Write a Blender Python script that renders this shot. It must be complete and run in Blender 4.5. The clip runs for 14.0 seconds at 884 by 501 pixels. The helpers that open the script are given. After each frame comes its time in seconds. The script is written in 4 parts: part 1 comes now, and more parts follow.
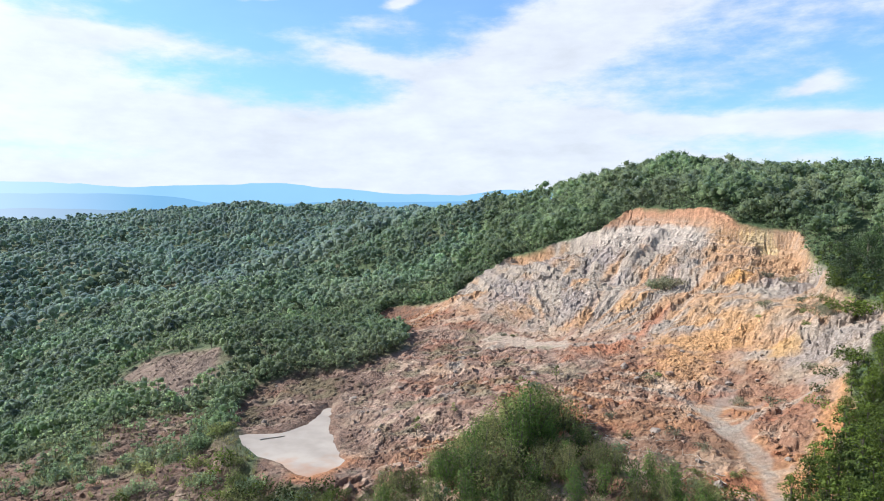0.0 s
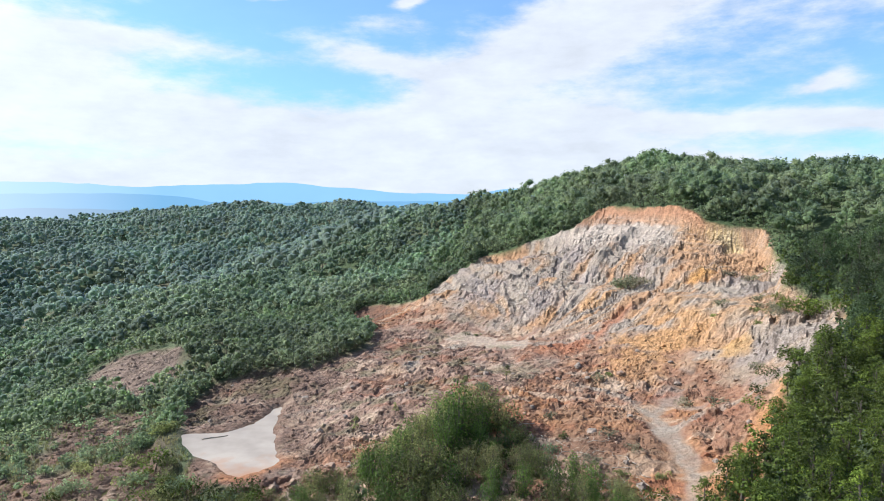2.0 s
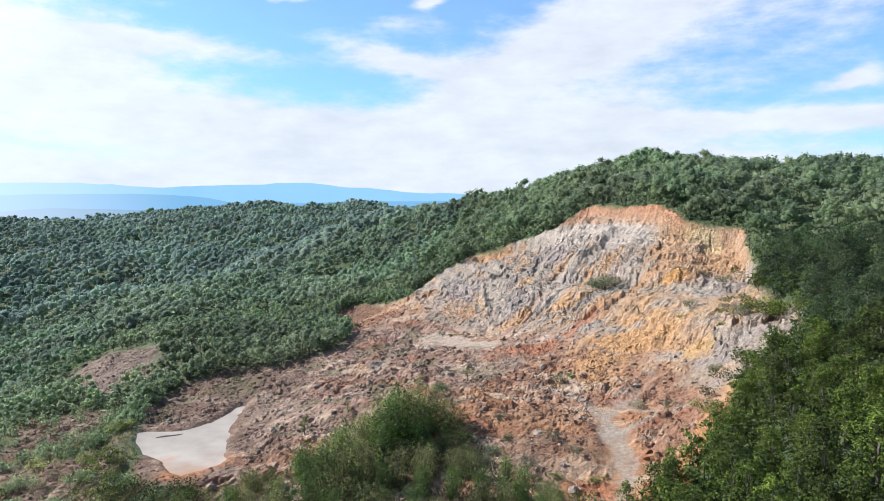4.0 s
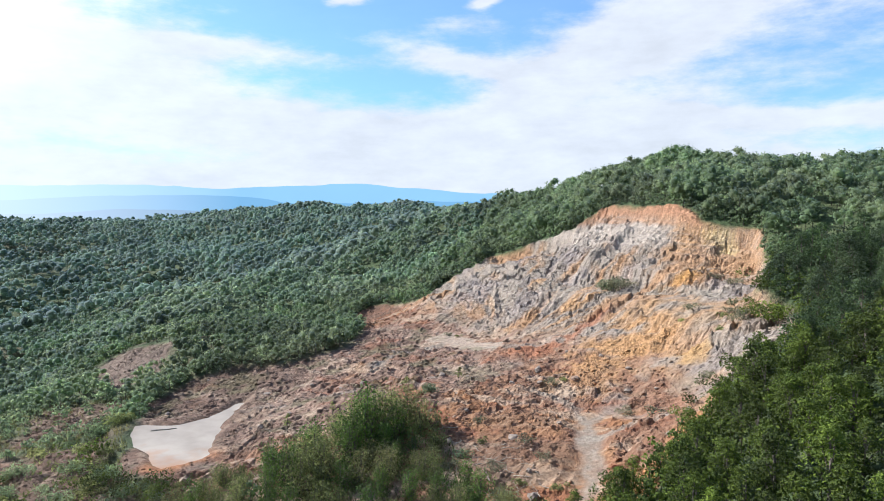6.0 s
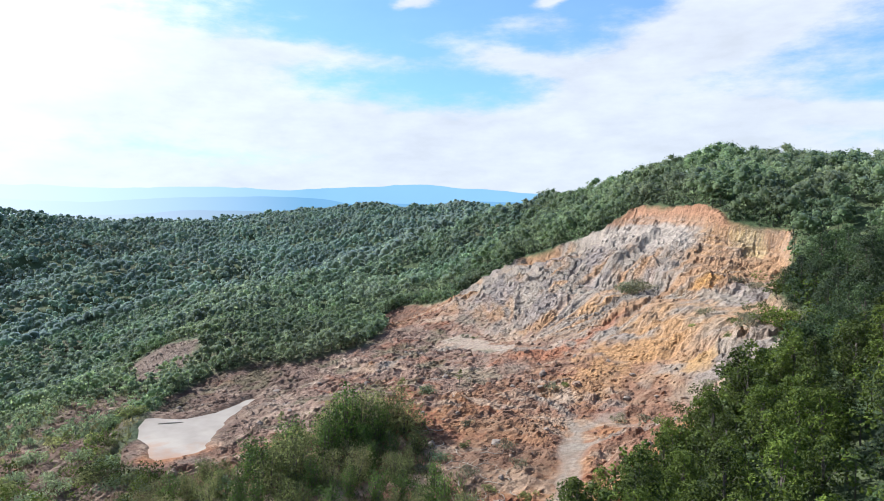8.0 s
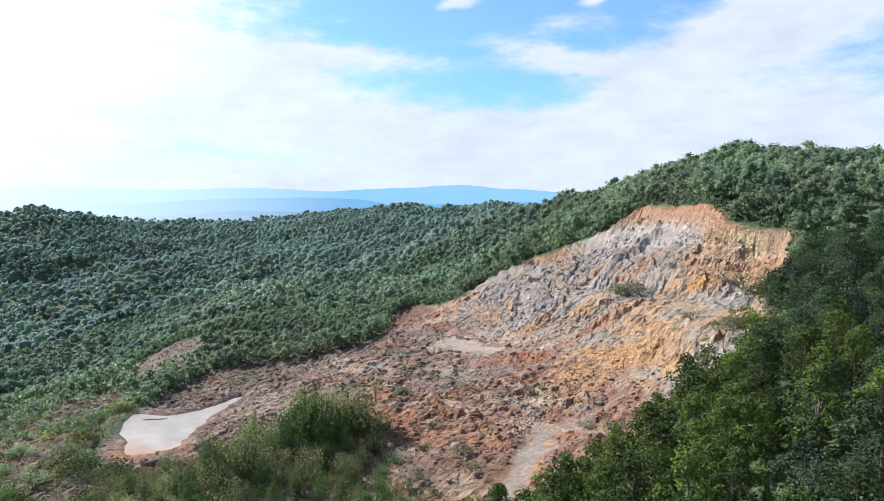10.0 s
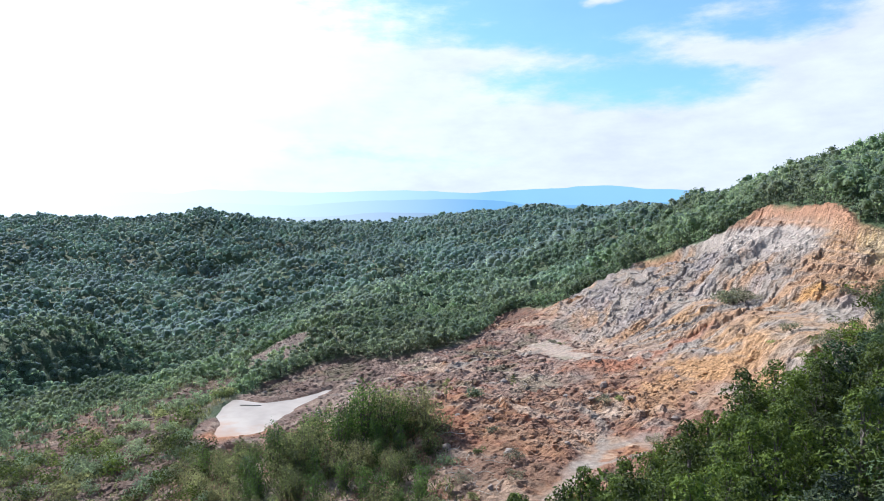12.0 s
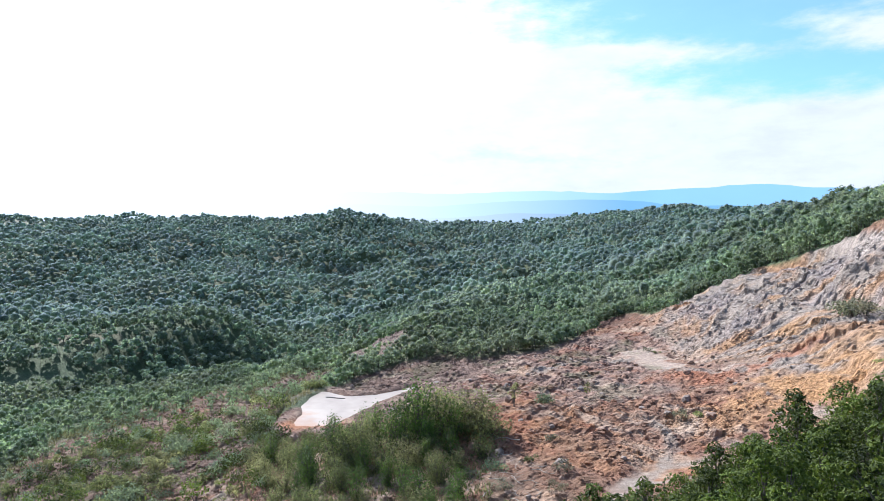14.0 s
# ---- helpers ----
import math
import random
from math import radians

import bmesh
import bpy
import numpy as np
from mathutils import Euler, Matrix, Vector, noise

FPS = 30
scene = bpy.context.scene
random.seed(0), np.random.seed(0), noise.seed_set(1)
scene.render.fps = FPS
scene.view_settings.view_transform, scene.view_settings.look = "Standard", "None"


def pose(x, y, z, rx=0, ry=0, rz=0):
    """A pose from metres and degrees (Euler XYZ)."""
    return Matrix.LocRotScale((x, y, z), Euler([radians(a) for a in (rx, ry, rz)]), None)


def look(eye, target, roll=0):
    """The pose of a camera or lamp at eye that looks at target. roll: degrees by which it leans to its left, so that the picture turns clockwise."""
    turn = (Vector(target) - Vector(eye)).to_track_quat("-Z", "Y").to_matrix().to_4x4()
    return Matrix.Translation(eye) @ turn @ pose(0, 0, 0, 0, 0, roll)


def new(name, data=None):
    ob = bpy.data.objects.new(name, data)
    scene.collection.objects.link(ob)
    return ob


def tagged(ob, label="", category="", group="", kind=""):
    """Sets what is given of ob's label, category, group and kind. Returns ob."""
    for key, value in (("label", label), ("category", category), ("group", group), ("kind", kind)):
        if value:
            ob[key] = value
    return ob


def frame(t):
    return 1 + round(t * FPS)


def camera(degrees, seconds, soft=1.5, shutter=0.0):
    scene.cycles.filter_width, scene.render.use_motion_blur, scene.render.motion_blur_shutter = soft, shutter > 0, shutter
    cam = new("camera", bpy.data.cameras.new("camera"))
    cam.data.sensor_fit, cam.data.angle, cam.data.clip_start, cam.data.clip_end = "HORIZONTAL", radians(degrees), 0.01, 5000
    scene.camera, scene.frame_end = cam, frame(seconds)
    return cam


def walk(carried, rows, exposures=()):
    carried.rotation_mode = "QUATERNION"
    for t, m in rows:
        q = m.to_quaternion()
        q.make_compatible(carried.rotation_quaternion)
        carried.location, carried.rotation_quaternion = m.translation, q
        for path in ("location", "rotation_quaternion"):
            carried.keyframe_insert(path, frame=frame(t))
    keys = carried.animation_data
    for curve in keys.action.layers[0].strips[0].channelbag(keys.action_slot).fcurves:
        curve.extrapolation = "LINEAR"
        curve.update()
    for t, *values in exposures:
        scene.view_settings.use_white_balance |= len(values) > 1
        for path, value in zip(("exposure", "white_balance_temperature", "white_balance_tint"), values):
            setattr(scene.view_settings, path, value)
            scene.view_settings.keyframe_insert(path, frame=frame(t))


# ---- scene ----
cam = camera(68.9, 14.0, soft=0.9)
METRES, EYE, TILT, LEAN, TURN = 120.0, 60.0, -2.9, 0.0, 0.0
ROWS = [
    (0.0, 0.0, 0.0, 0.0, 0.0, 0.0, -0.0),
    (0.5, 0.0335, 0.0026, -0.0003, 0.08, -0.03, 0.02),
    (1.0, 0.0692, 0.0056, -0.0003, 0.3, -0.05, 0.06),
    (1.5, 0.1038, 0.0085, -0.0007, 0.51, -0.07, 0.08),
    (2.0, 0.1381, 0.0116, -0.0009, 0.79, -0.08, 0.08),
    (2.5, 0.1726, 0.0151, -0.0015, 1.07, -0.07, 0.07),
    (3.0, 0.2058, 0.0184, -0.002, 1.34, -0.07, 0.08),
    (5.5, 0.3809, 0.0395, -0.0017, 5.94, -0.09, -0.12),
    (6.0, 0.4165, 0.0467, -0.0018, 7.4, -0.07, -0.18),
    (6.5, 0.4525, 0.0549, -0.0017, 8.88, -0.06, -0.26),
    (7.0, 0.4875, 0.0638, -0.0016, 10.34, -0.05, -0.34),
    (7.5, 0.5224, 0.074, -0.0013, 11.79, -0.04, -0.4),
    (8.0, 0.5552, 0.0843, -0.0009, 13.14, -0.04, -0.47),
    (10.5, 0.7264, 0.1446, 0.0011, 19.38, -0.04, -0.73),
    (11.0, 0.7591, 0.1599, 0.0013, 22.78, -0.07, -0.94),
    (11.5, 0.7907, 0.1784, 0.0013, 26.21, -0.09, -1.08),
    (12.0, 0.8219, 0.1994, 0.0019, 29.59, -0.12, -1.25),
    (12.5, 0.8515, 0.2213, 0.0027, 32.86, -0.18, -1.4),
    (13.0, 0.8781, 0.2426, 0.003, 35.75, -0.23, -1.56),
    (13.5, 0.9058, 0.2677, 0.004, 38.91, -0.31, -1.72),
    (14.0, 0.9316, 0.2937, 0.005, 41.89, -0.38, -1.9),
]
walk(cam, [(t, pose(0, 0, EYE, TILT, LEAN, TURN) @ pose(METRES * x, METRES * y, METRES * z, 90 + pitch, roll, yaw)) for t, x, y, z, yaw, pitch, roll in ROWS],
     exposures=[(0.0, 1.06, 5750, 10), (8.0, 1.02, 5650, 10), (10.0, 1.02, 5550, 10), (12.0, 1.08, 5450, 12), (14.0, 1.2, 5450, 14)])

# ---- sky, sun ----
SUN_SIDE, SUN_HIGH = 77.0, 38.0          # degrees to the left of the first view, degrees above the horizon
to_sun = Vector((-math.sin(radians(SUN_SIDE)) * math.cos(radians(SUN_HIGH)), math.cos(radians(SUN_SIDE)) * math.cos(radians(SUN_HIGH)), math.sin(radians(SUN_HIGH))))
sun = new("sun", bpy.data.lights.new("sun", "SUN"))
sun.data.energy, sun.data.angle, sun.data.color = 5.0, radians(1.2), (1.0, 0.93, 0.82)
sun.matrix_world = look((0, 0, 300), Vector((0, 0, 300)) - to_sun)

world = bpy.data.worlds.new("sky")
scene.world = world
world.use_nodes = True
wn, wl = world.node_tree.nodes, world.node_tree.links
wn.clear()


def calc(op, a, b=None, c=None):
    n = wn.new("ShaderNodeMath")
    n.operation = op
    for k, v in enumerate((a, b, c)):
        if v is None:
            continue
        if isinstance(v, (int, float)):
            n.inputs[k].default_value = v
        else:
            wl.new(v, n.inputs[k])
    return n.outputs[0]


direction = wn.new("ShaderNodeTexCoord").outputs["Generated"]
split = wn.new("ShaderNodeSeparateXYZ")
wl.new(direction, split.inputs[0])
azimuth = calc("MULTIPLY", calc("ARCTAN2", split.outputs[0], split.outputs[1]), 57.2958)
height_angle = calc("MULTIPLY", calc("ARCSINE", split.outputs[2]), 57.2958)
plan = wn.new("ShaderNodeCombineXYZ")
wl.new(azimuth, plan.inputs[0])
wl.new(height_angle, plan.inputs[1])


def wisps(scale, stretch, detail, rough, seed):
    m = wn.new("ShaderNodeMapping")
    m.inputs["Scale"].default_value = (scale, scale * stretch, 1)
    m.inputs["Location"].default_value = (seed, seed * 1.7, 0)
    wl.new(plan.outputs[0], m.inputs[0])
    n = wn.new("ShaderNodeTexNoise")
    n.inputs["Scale"].default_value, n.inputs["Detail"].default_value, n.inputs["Roughness"].default_value = 1.0, detail, rough
    wl.new(m.outputs[0], n.inputs["Vector"])
    return n


warp = wisps(0.11, 2.2, 5, 0.55, 3.0)
shift = wn.new("ShaderNodeVectorMath")
shift.operation = "MULTIPLY_ADD"
shift.inputs[1].default_value = (6, 2.0, 0)
wl.new(warp.outputs["Color"], shift.inputs[0])
wl.new(plan.outputs[0], shift.inputs[2])
# cloud banks: azimuth, elevation, half width, half height (degrees), tilt, weight
BANKS = [(9, 14.0, 11, 2.6, 10, 1.0), (14, 18.0, 7, 2.6, 12, 0.8), (-5.5, 13.3, 6.5, 1.0, -14, 0.9), (-5, 16.3, 4.0, 0.8, 3, 0.55), (11, 9.5, 9, 1.8, 8, 0.6), (2, 11.2, 6, 1.8, 25, 0.8),
         (-20, 7.2, 22, 1.7, -4, 0.9), (-33, 11.4, 11, 2.6, -3, 0.85), (-25, 13.8, 13, 0.8, -2, 0.55), (0, 6.4, 18, 2.2, -3, 0.95), (-20, 2.6, 60, 2.0, 0, 0.95), (20, 7.6, 13, 0.8, -2, 0.8), (32, 7.1, 6, 0.45, -3, 0.8), (29.8, 9.9, 1.8, 0.5, 12, 0.95), (-3.4, 18.3, 1.7, 0.55, 16, 1.0)]
MORE_BANKS = [(-15.6, 18.3, 2.0, 0.5, 12, 0.9), (-62, 14, 17, 14, 0, 1.3), (-110, 25, 45, 25, 0, 1.0), (-36, 17, 9, 2.0, 0, 0.35), (27, 14, 7, 5, 0, 0.34), (36, 17, 6, 3.0, 0, 0.45), (90, 14, 30, 6, 0, 0.7), (150, 20, 30, 9, 0, 0.6)]
cover = None
for a0, e0, w0, h0, tilt0, weight0 in BANKS + MORE_BANKS:
    m = wn.new("ShaderNodeMapping")
    m.vector_type = "TEXTURE"
    m.inputs["Location"].default_value = (a0 + 3.0, e0 + 1.0, 0)
    m.inputs["Rotation"].default_value = (0, 0, radians(tilt0))
    m.inputs["Scale"].default_value = (w0, h0, 1)
    wl.new(shift.outputs[0], m.inputs[0])
    d = wn.new("ShaderNodeVectorMath")
    d.operation = "DOT_PRODUCT"
    wl.new(m.outputs[0], d.inputs[0])
    wl.new(m.outputs[0], d.inputs[1])
    g = calc("MULTIPLY", calc("EXPONENT", calc("MULTIPLY", d.outputs["Value"], -0.8)), weight0)
    cover = g if cover is None else calc("ADD", cover, g)
fine = wisps(0.3, 2.8, 9, 0.62, 11.0)
cover = calc("ADD", cover, calc("MULTIPLY", calc("SUBTRACT", fine.outputs[0], 0.46), 0.9))
veil = wn.new("ShaderNodeMapRange")
veil.inputs[1].default_value, veil.inputs[2].default_value, veil.inputs[3].default_value, veil.inputs[4].default_value = 2.0, 12.0, 0.26, -0.06
wl.new(height_angle, veil.inputs[0])
cover = calc("ADD", cover, veil.outputs[0])
ramp = wn.new("ShaderNodeMapRange")
ramp.interpolation_type = "SMOOTHSTEP"
ramp.inputs[1].default_value, ramp.inputs[2].default_value, ramp.inputs[3].default_value, ramp.inputs[4].default_value = 0.16, 0.86, 0.14, 0.97
wl.new(cover, ramp.inputs[0])

sky = wn.new("ShaderNodeTexSky")
sky.sky_type, sky.sun_disc = "NISHITA", False
sky.sun_elevation, sky.sun_rotation = radians(SUN_HIGH), radians(-SUN_SIDE)
sky.air_density, sky.dust_density, sky.ozone_density = 1.0, 0.6, 1.5
# thin bright cloud in front of the sun
toward = wn.new("ShaderNodeVectorMath")
toward.operation = "DOT_PRODUCT"
wl.new(direction, toward.inputs[0])
toward.inputs[1].default_value = to_sun
glow = calc("MULTIPLY", calc("POWER", calc("MAXIMUM", toward.outputs["Value"], 0.0), 7.0), 9.0)
shade = calc("ADD", calc("MULTIPLY_ADD", warp.outputs[0], 1.7, 3.75), calc("MULTIPLY_ADD", calc("SUBTRACT", fine.outputs[0], 0.5), 1.3, glow))
cloud = wn.new("ShaderNodeCombineColor")
wl.new(calc("MULTIPLY", shade, 1.0), cloud.inputs[0])
wl.new(shade, cloud.inputs[1])
wl.new(calc("MULTIPLY", shade, 1.0), cloud.inputs[2])
mix = wn.new("ShaderNodeMix")
mix.data_type = "RGBA"
wl.new(ramp.outputs[0], mix.inputs[0])
clear = wn.new("ShaderNodeVectorMath")
clear.operation = "MULTIPLY"
clear.inputs[1].default_value = (0.62, 0.89, 1.03)
wl.new(sky.outputs[0], clear.inputs[0])
wl.new(clear.outputs[0], mix.inputs[6])
wl.new(cloud.outputs[0], mix.inputs[7])
background = wn.new("ShaderNodeBackground")
background.inputs["Strength"].default_value = 0.094
wl.new(mix.outputs[2], background.inputs["Color"])
wl.new(background.outputs[0], wn.new("ShaderNodeOutputWorld").inputs[0])


# ---- materials ----
def material(name):
    m = bpy.data.materials.new(name)
    m.use_nodes = True
    m.node_tree.nodes.clear()
    return m, m.node_tree.nodes, m.node_tree.links


def plain_noise(nodes, links, scale, detail=4, rough=0.55, coord=None):
    n = nodes.new("ShaderNodeTexNoise")
    n.inputs["Scale"].default_value, n.inputs["Detail"].default_value, n.inputs["Roughness"].default_value = scale, detail, rough
    if coord is None:
        coord = nodes.new("ShaderNodeNewGeometry").outputs["Position"]
    links.new(coord, n.inputs["Vector"])
    return n.outputs[0]


def remap(nodes, links, value, a, b, c, d):
    n = nodes.new("ShaderNodeMapRange")
    for k, v in enumerate((a, b, c, d)):
        n.inputs[k + 1].default_value = v
    links.new(value, n.inputs[0])
    return n.outputs[0]


def blend(nodes, links, fac, a, b, how="MIX"):
    n = nodes.new("ShaderNodeMix")
    n.data_type, n.blend_type = "RGBA", how
    for k, v in ((0, fac), (6, a), (7, b)):
        if isinstance(v, (int, float)):
            n.inputs[k].default_value = v
        elif isinstance(v, tuple):
            n.inputs[k].default_value = (*v, 1)
        else:
            links.new(v, n.inputs[k])
    return n.outputs[2]


def foliage(name, dark, light, dry, through_light=0.35, patch=0.06, haze_sheen=0.35, each=False, leafy=1.1):
    """Leaves: each leaf its own shade, each stretch of wood its own tint, light passing through."""
    m, nodes, links = material(name)
    geo = nodes.new("ShaderNodeNewGeometry")
    tone = blend(nodes, links, geo.outputs["Random Per Island"], dark, light)
    big = remap(nodes, links, plain_noise(nodes, links, patch, 3), 0.42, 0.68, 0.0, 0.75)
    tone = blend(nodes, links, big, tone, dry)
    one = remap(nodes, links, plain_noise(nodes, links, 0.19, 2), 0.3, 0.7, 0.55, 1.35)
    stretch = remap(nodes, links, plain_noise(nodes, links, 0.018, 3), 0.36, 0.64, 0.72, 1.32)
    m2 = nodes.new("ShaderNodeMath")
    m2.operation = "MULTIPLY"
    links.new(one, m2.inputs[0])
    links.new(stretch, m2.inputs[1])
    one = m2.outputs[0]
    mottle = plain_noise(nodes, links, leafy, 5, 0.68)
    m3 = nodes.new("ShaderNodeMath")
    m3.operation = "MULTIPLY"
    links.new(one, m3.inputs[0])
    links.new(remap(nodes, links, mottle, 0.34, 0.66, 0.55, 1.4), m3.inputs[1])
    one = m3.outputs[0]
    if each:
        m1 = nodes.new("ShaderNodeMath")
        m1.operation = "MULTIPLY"
        links.new(one, m1.inputs[0])
        links.new(remap(nodes, links, nodes.new("ShaderNodeObjectInfo").outputs["Random"], 0, 1, 0.5, 1.5), m1.inputs[1])
        one = m1.outputs[0]
    scaled = nodes.new("ShaderNodeVectorMath")
    scaled.operation = "SCALE"
    links.new(tone, scaled.inputs[0])
    links.new(one, scaled.inputs["Scale"])
    p = nodes.new("ShaderNodeBsdfPrincipled")
    p.inputs["Roughness"].default_value = 0.7
    p.inputs["Specular IOR Level"].default_value = 0.25
    # blue-tinted sheen on the leaves stands in for haze
    p.inputs["Sheen Weight"].default_value = haze_sheen
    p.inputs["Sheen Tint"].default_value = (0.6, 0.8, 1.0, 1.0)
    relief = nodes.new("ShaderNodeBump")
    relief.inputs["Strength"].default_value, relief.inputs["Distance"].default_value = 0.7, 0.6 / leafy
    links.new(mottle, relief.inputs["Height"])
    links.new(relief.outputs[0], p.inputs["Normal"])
    links.new(scaled.outputs[0], p.inputs["Base Color"])
    t = nodes.new("ShaderNodeBsdfTranslucent")
    links.new(scaled.outputs[0], t.inputs["Color"])
    s = nodes.new("ShaderNodeMixShader")
    s.inputs[0].default_value = through_light
    links.new(p.outputs[0], s.inputs[1])
    links.new(t.outputs[0], s.inputs[2])
    links.new(s.outputs[0], nodes.new("ShaderNodeOutputMaterial").inputs[0])
    return m


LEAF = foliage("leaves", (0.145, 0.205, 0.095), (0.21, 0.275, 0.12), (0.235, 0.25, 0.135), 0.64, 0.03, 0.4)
# bluer and paler than the near leaves: some distance haze in the colour
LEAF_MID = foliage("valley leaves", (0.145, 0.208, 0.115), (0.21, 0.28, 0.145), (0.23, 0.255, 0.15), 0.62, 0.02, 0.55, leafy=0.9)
# a deeper green, darkened further for the shade on the upper slope
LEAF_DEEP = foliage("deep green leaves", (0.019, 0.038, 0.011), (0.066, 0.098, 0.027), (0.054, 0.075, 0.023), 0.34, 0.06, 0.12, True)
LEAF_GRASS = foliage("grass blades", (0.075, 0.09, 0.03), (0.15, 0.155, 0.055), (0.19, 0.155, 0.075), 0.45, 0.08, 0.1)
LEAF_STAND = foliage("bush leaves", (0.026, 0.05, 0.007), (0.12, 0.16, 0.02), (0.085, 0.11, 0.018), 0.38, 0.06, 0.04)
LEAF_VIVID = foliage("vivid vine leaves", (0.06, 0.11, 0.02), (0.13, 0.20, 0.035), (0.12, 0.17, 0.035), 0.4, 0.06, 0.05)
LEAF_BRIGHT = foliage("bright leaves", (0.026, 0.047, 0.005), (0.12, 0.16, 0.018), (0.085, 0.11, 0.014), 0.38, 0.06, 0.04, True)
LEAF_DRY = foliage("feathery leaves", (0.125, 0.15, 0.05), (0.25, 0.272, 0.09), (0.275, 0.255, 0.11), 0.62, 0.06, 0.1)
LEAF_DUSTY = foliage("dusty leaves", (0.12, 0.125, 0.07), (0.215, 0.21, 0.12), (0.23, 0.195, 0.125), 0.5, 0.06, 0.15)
# far leaves: bluest base and strong blue sheen, haze put into the colour
LEAF_HAZE = foliage("far leaves with haze blue", (0.15, 0.213, 0.14), (0.205, 0.275, 0.17), (0.225, 0.26, 0.165), 0.6, 0.012, 0.75, leafy=0.7)


def stone(name, a, b, grain=1.3, bump=0.5, rough=0.9):
    m, nodes, links = material(name)
    tone = blend(nodes, links, remap(nodes, links, plain_noise(nodes, links, 0.35, 6, 0.6), 0.35, 0.65, 0, 1), a, b)
    vary = nodes.new("ShaderNodeObjectInfo").outputs["Random"]
    tone = blend(nodes, links, remap(nodes, links, vary, 0, 1, 0.0, 0.5), tone, tuple(0.6 * c for c in b))
    tone = blend(nodes, links, remap(nodes, links, plain_noise(nodes, links, 4.0, 5, 0.7), 0.3, 0.7, 0, 0.5), tone, tuple(0.55 * c for c in a))
    p = nodes.new("ShaderNodeBsdfPrincipled")
    p.inputs["Roughness"].default_value = rough
    links.new(tone, p.inputs["Base Color"])
    bm_ = nodes.new("ShaderNodeBump")
    bm_.inputs["Strength"].default_value, bm_.inputs["Distance"].default_value = bump, 0.3
    links.new(plain_noise(nodes, links, grain, 6, 0.7), bm_.inputs["Height"])
    links.new(bm_.outputs[0], p.inputs["Normal"])
    links.new(p.outputs[0], nodes.new("ShaderNodeOutputMaterial").inputs[0])
    return m


BARK = stone("bark", (0.075, 0.06, 0.045), (0.15, 0.125, 0.1), 6.0)
ROCK_RUST = stone("rust brown rock", (0.24, 0.15, 0.10), (0.34, 0.23, 0.16))
ROCK_GREY = stone("grey rock", (0.21, 0.165, 0.13), (0.28, 0.22, 0.175))
DEADWOOD = stone("dead wood", (0.3, 0.25, 0.19), (0.46, 0.4, 0.32), 8.0)


def earth_material():
    """Bare earth, rock and undergrowth: the colour of each stretch is carried by the sheet, the grain is added here."""
    m, nodes, links = material("earth")
    col = nodes.new("ShaderNodeAttribute")
    col.attribute_name = "soil"
    wet = nodes.new("ShaderNodeAttribute")
    wet.attribute_name = "crag"
    g1 = plain_noise(nodes, links, 0.9, 6, 0.7)
    g2 = plain_noise(nodes, links, 5.0, 5, 0.7)
    tone = blend(nodes, links, 1.0, col.outputs["Color"], blend(nodes, links, remap(nodes, links, g1, 0.3, 0.7, 0, 1), (0.62, 0.60, 0.60), (1.3, 1.3, 1.28)), "MULTIPLY")
    tone = blend(nodes, links, 1.0, tone, blend(nodes, links, remap(nodes, links, g2, 0.3, 0.7, 0, 1), (0.78, 0.76, 0.74), (1.2, 1.2, 1.2)), "MULTIPLY")
    chips = nodes.new("ShaderNodeTexVoronoi")
    chips.inputs["Scale"].default_value = 1.15
    links.new(nodes.new("ShaderNodeNewGeometry").outputs["Position"], chips.inputs["Vector"])
    part_tone = nodes.new("ShaderNodeSeparateColor")
    links.new(chips.outputs["Color"], part_tone.inputs[0])
    lump_tone = blend(nodes, links, part_tone.outputs[0], (0.66, 0.62, 0.60), (1.36, 1.38, 1.4))
    tone = blend(nodes, links, remap(nodes, links, wet.outputs["Fac"], 0.0, 1.0, 0.15, 0.8), tone, blend(nodes, links, 1.0, tone, lump_tone, "MULTIPLY"))
    p = nodes.new("ShaderNodeBsdfPrincipled")
    p.inputs["Roughness"].default_value = 0.92
    p.inputs["Specular IOR Level"].default_value = 0.25
    links.new(tone, p.inputs["Base Color"])
    crack = nodes.new("ShaderNodeTexVoronoi")
    crack.feature = "DISTANCE_TO_EDGE"
    crack.inputs["Scale"].default_value = 0.75
    links.new(nodes.new("ShaderNodeNewGeometry").outputs["Position"], crack.inputs["Vector"])
    b0 = nodes.new("ShaderNodeBump")
    b0.inputs["Distance"].default_value = 0.6
    links.new(remap(nodes, links, wet.outputs["Fac"], 0.0, 1.0, 0.0, 0.6), b0.inputs["Strength"])
    links.new(remap(nodes, links, crack.outputs["Distance"], 0.0, 0.18, 0.0, 1.0), b0.inputs["Height"])
    b1 = nodes.new("ShaderNodeBump")
    links.new(b0.outputs[0], b1.inputs["Normal"])
    b1.inputs["Strength"].default_value, b1.inputs["Distance"].default_value = 0.9, 0.9
    links.new(g1, b1.inputs["Height"])
    b2 = nodes.new("ShaderNodeBump")
    b2.inputs["Strength"].default_value, b2.inputs["Distance"].default_value = 0.5, 0.15
    links.new(g2, b2.inputs["Height"])
    links.new(b1.outputs[0], b2.inputs["Normal"])
    links.new(b2.outputs[0], p.inputs["Normal"])
    links.new(p.outputs[0], nodes.new("ShaderNodeOutputMaterial").inputs[0])
    return m


EARTH = earth_material()


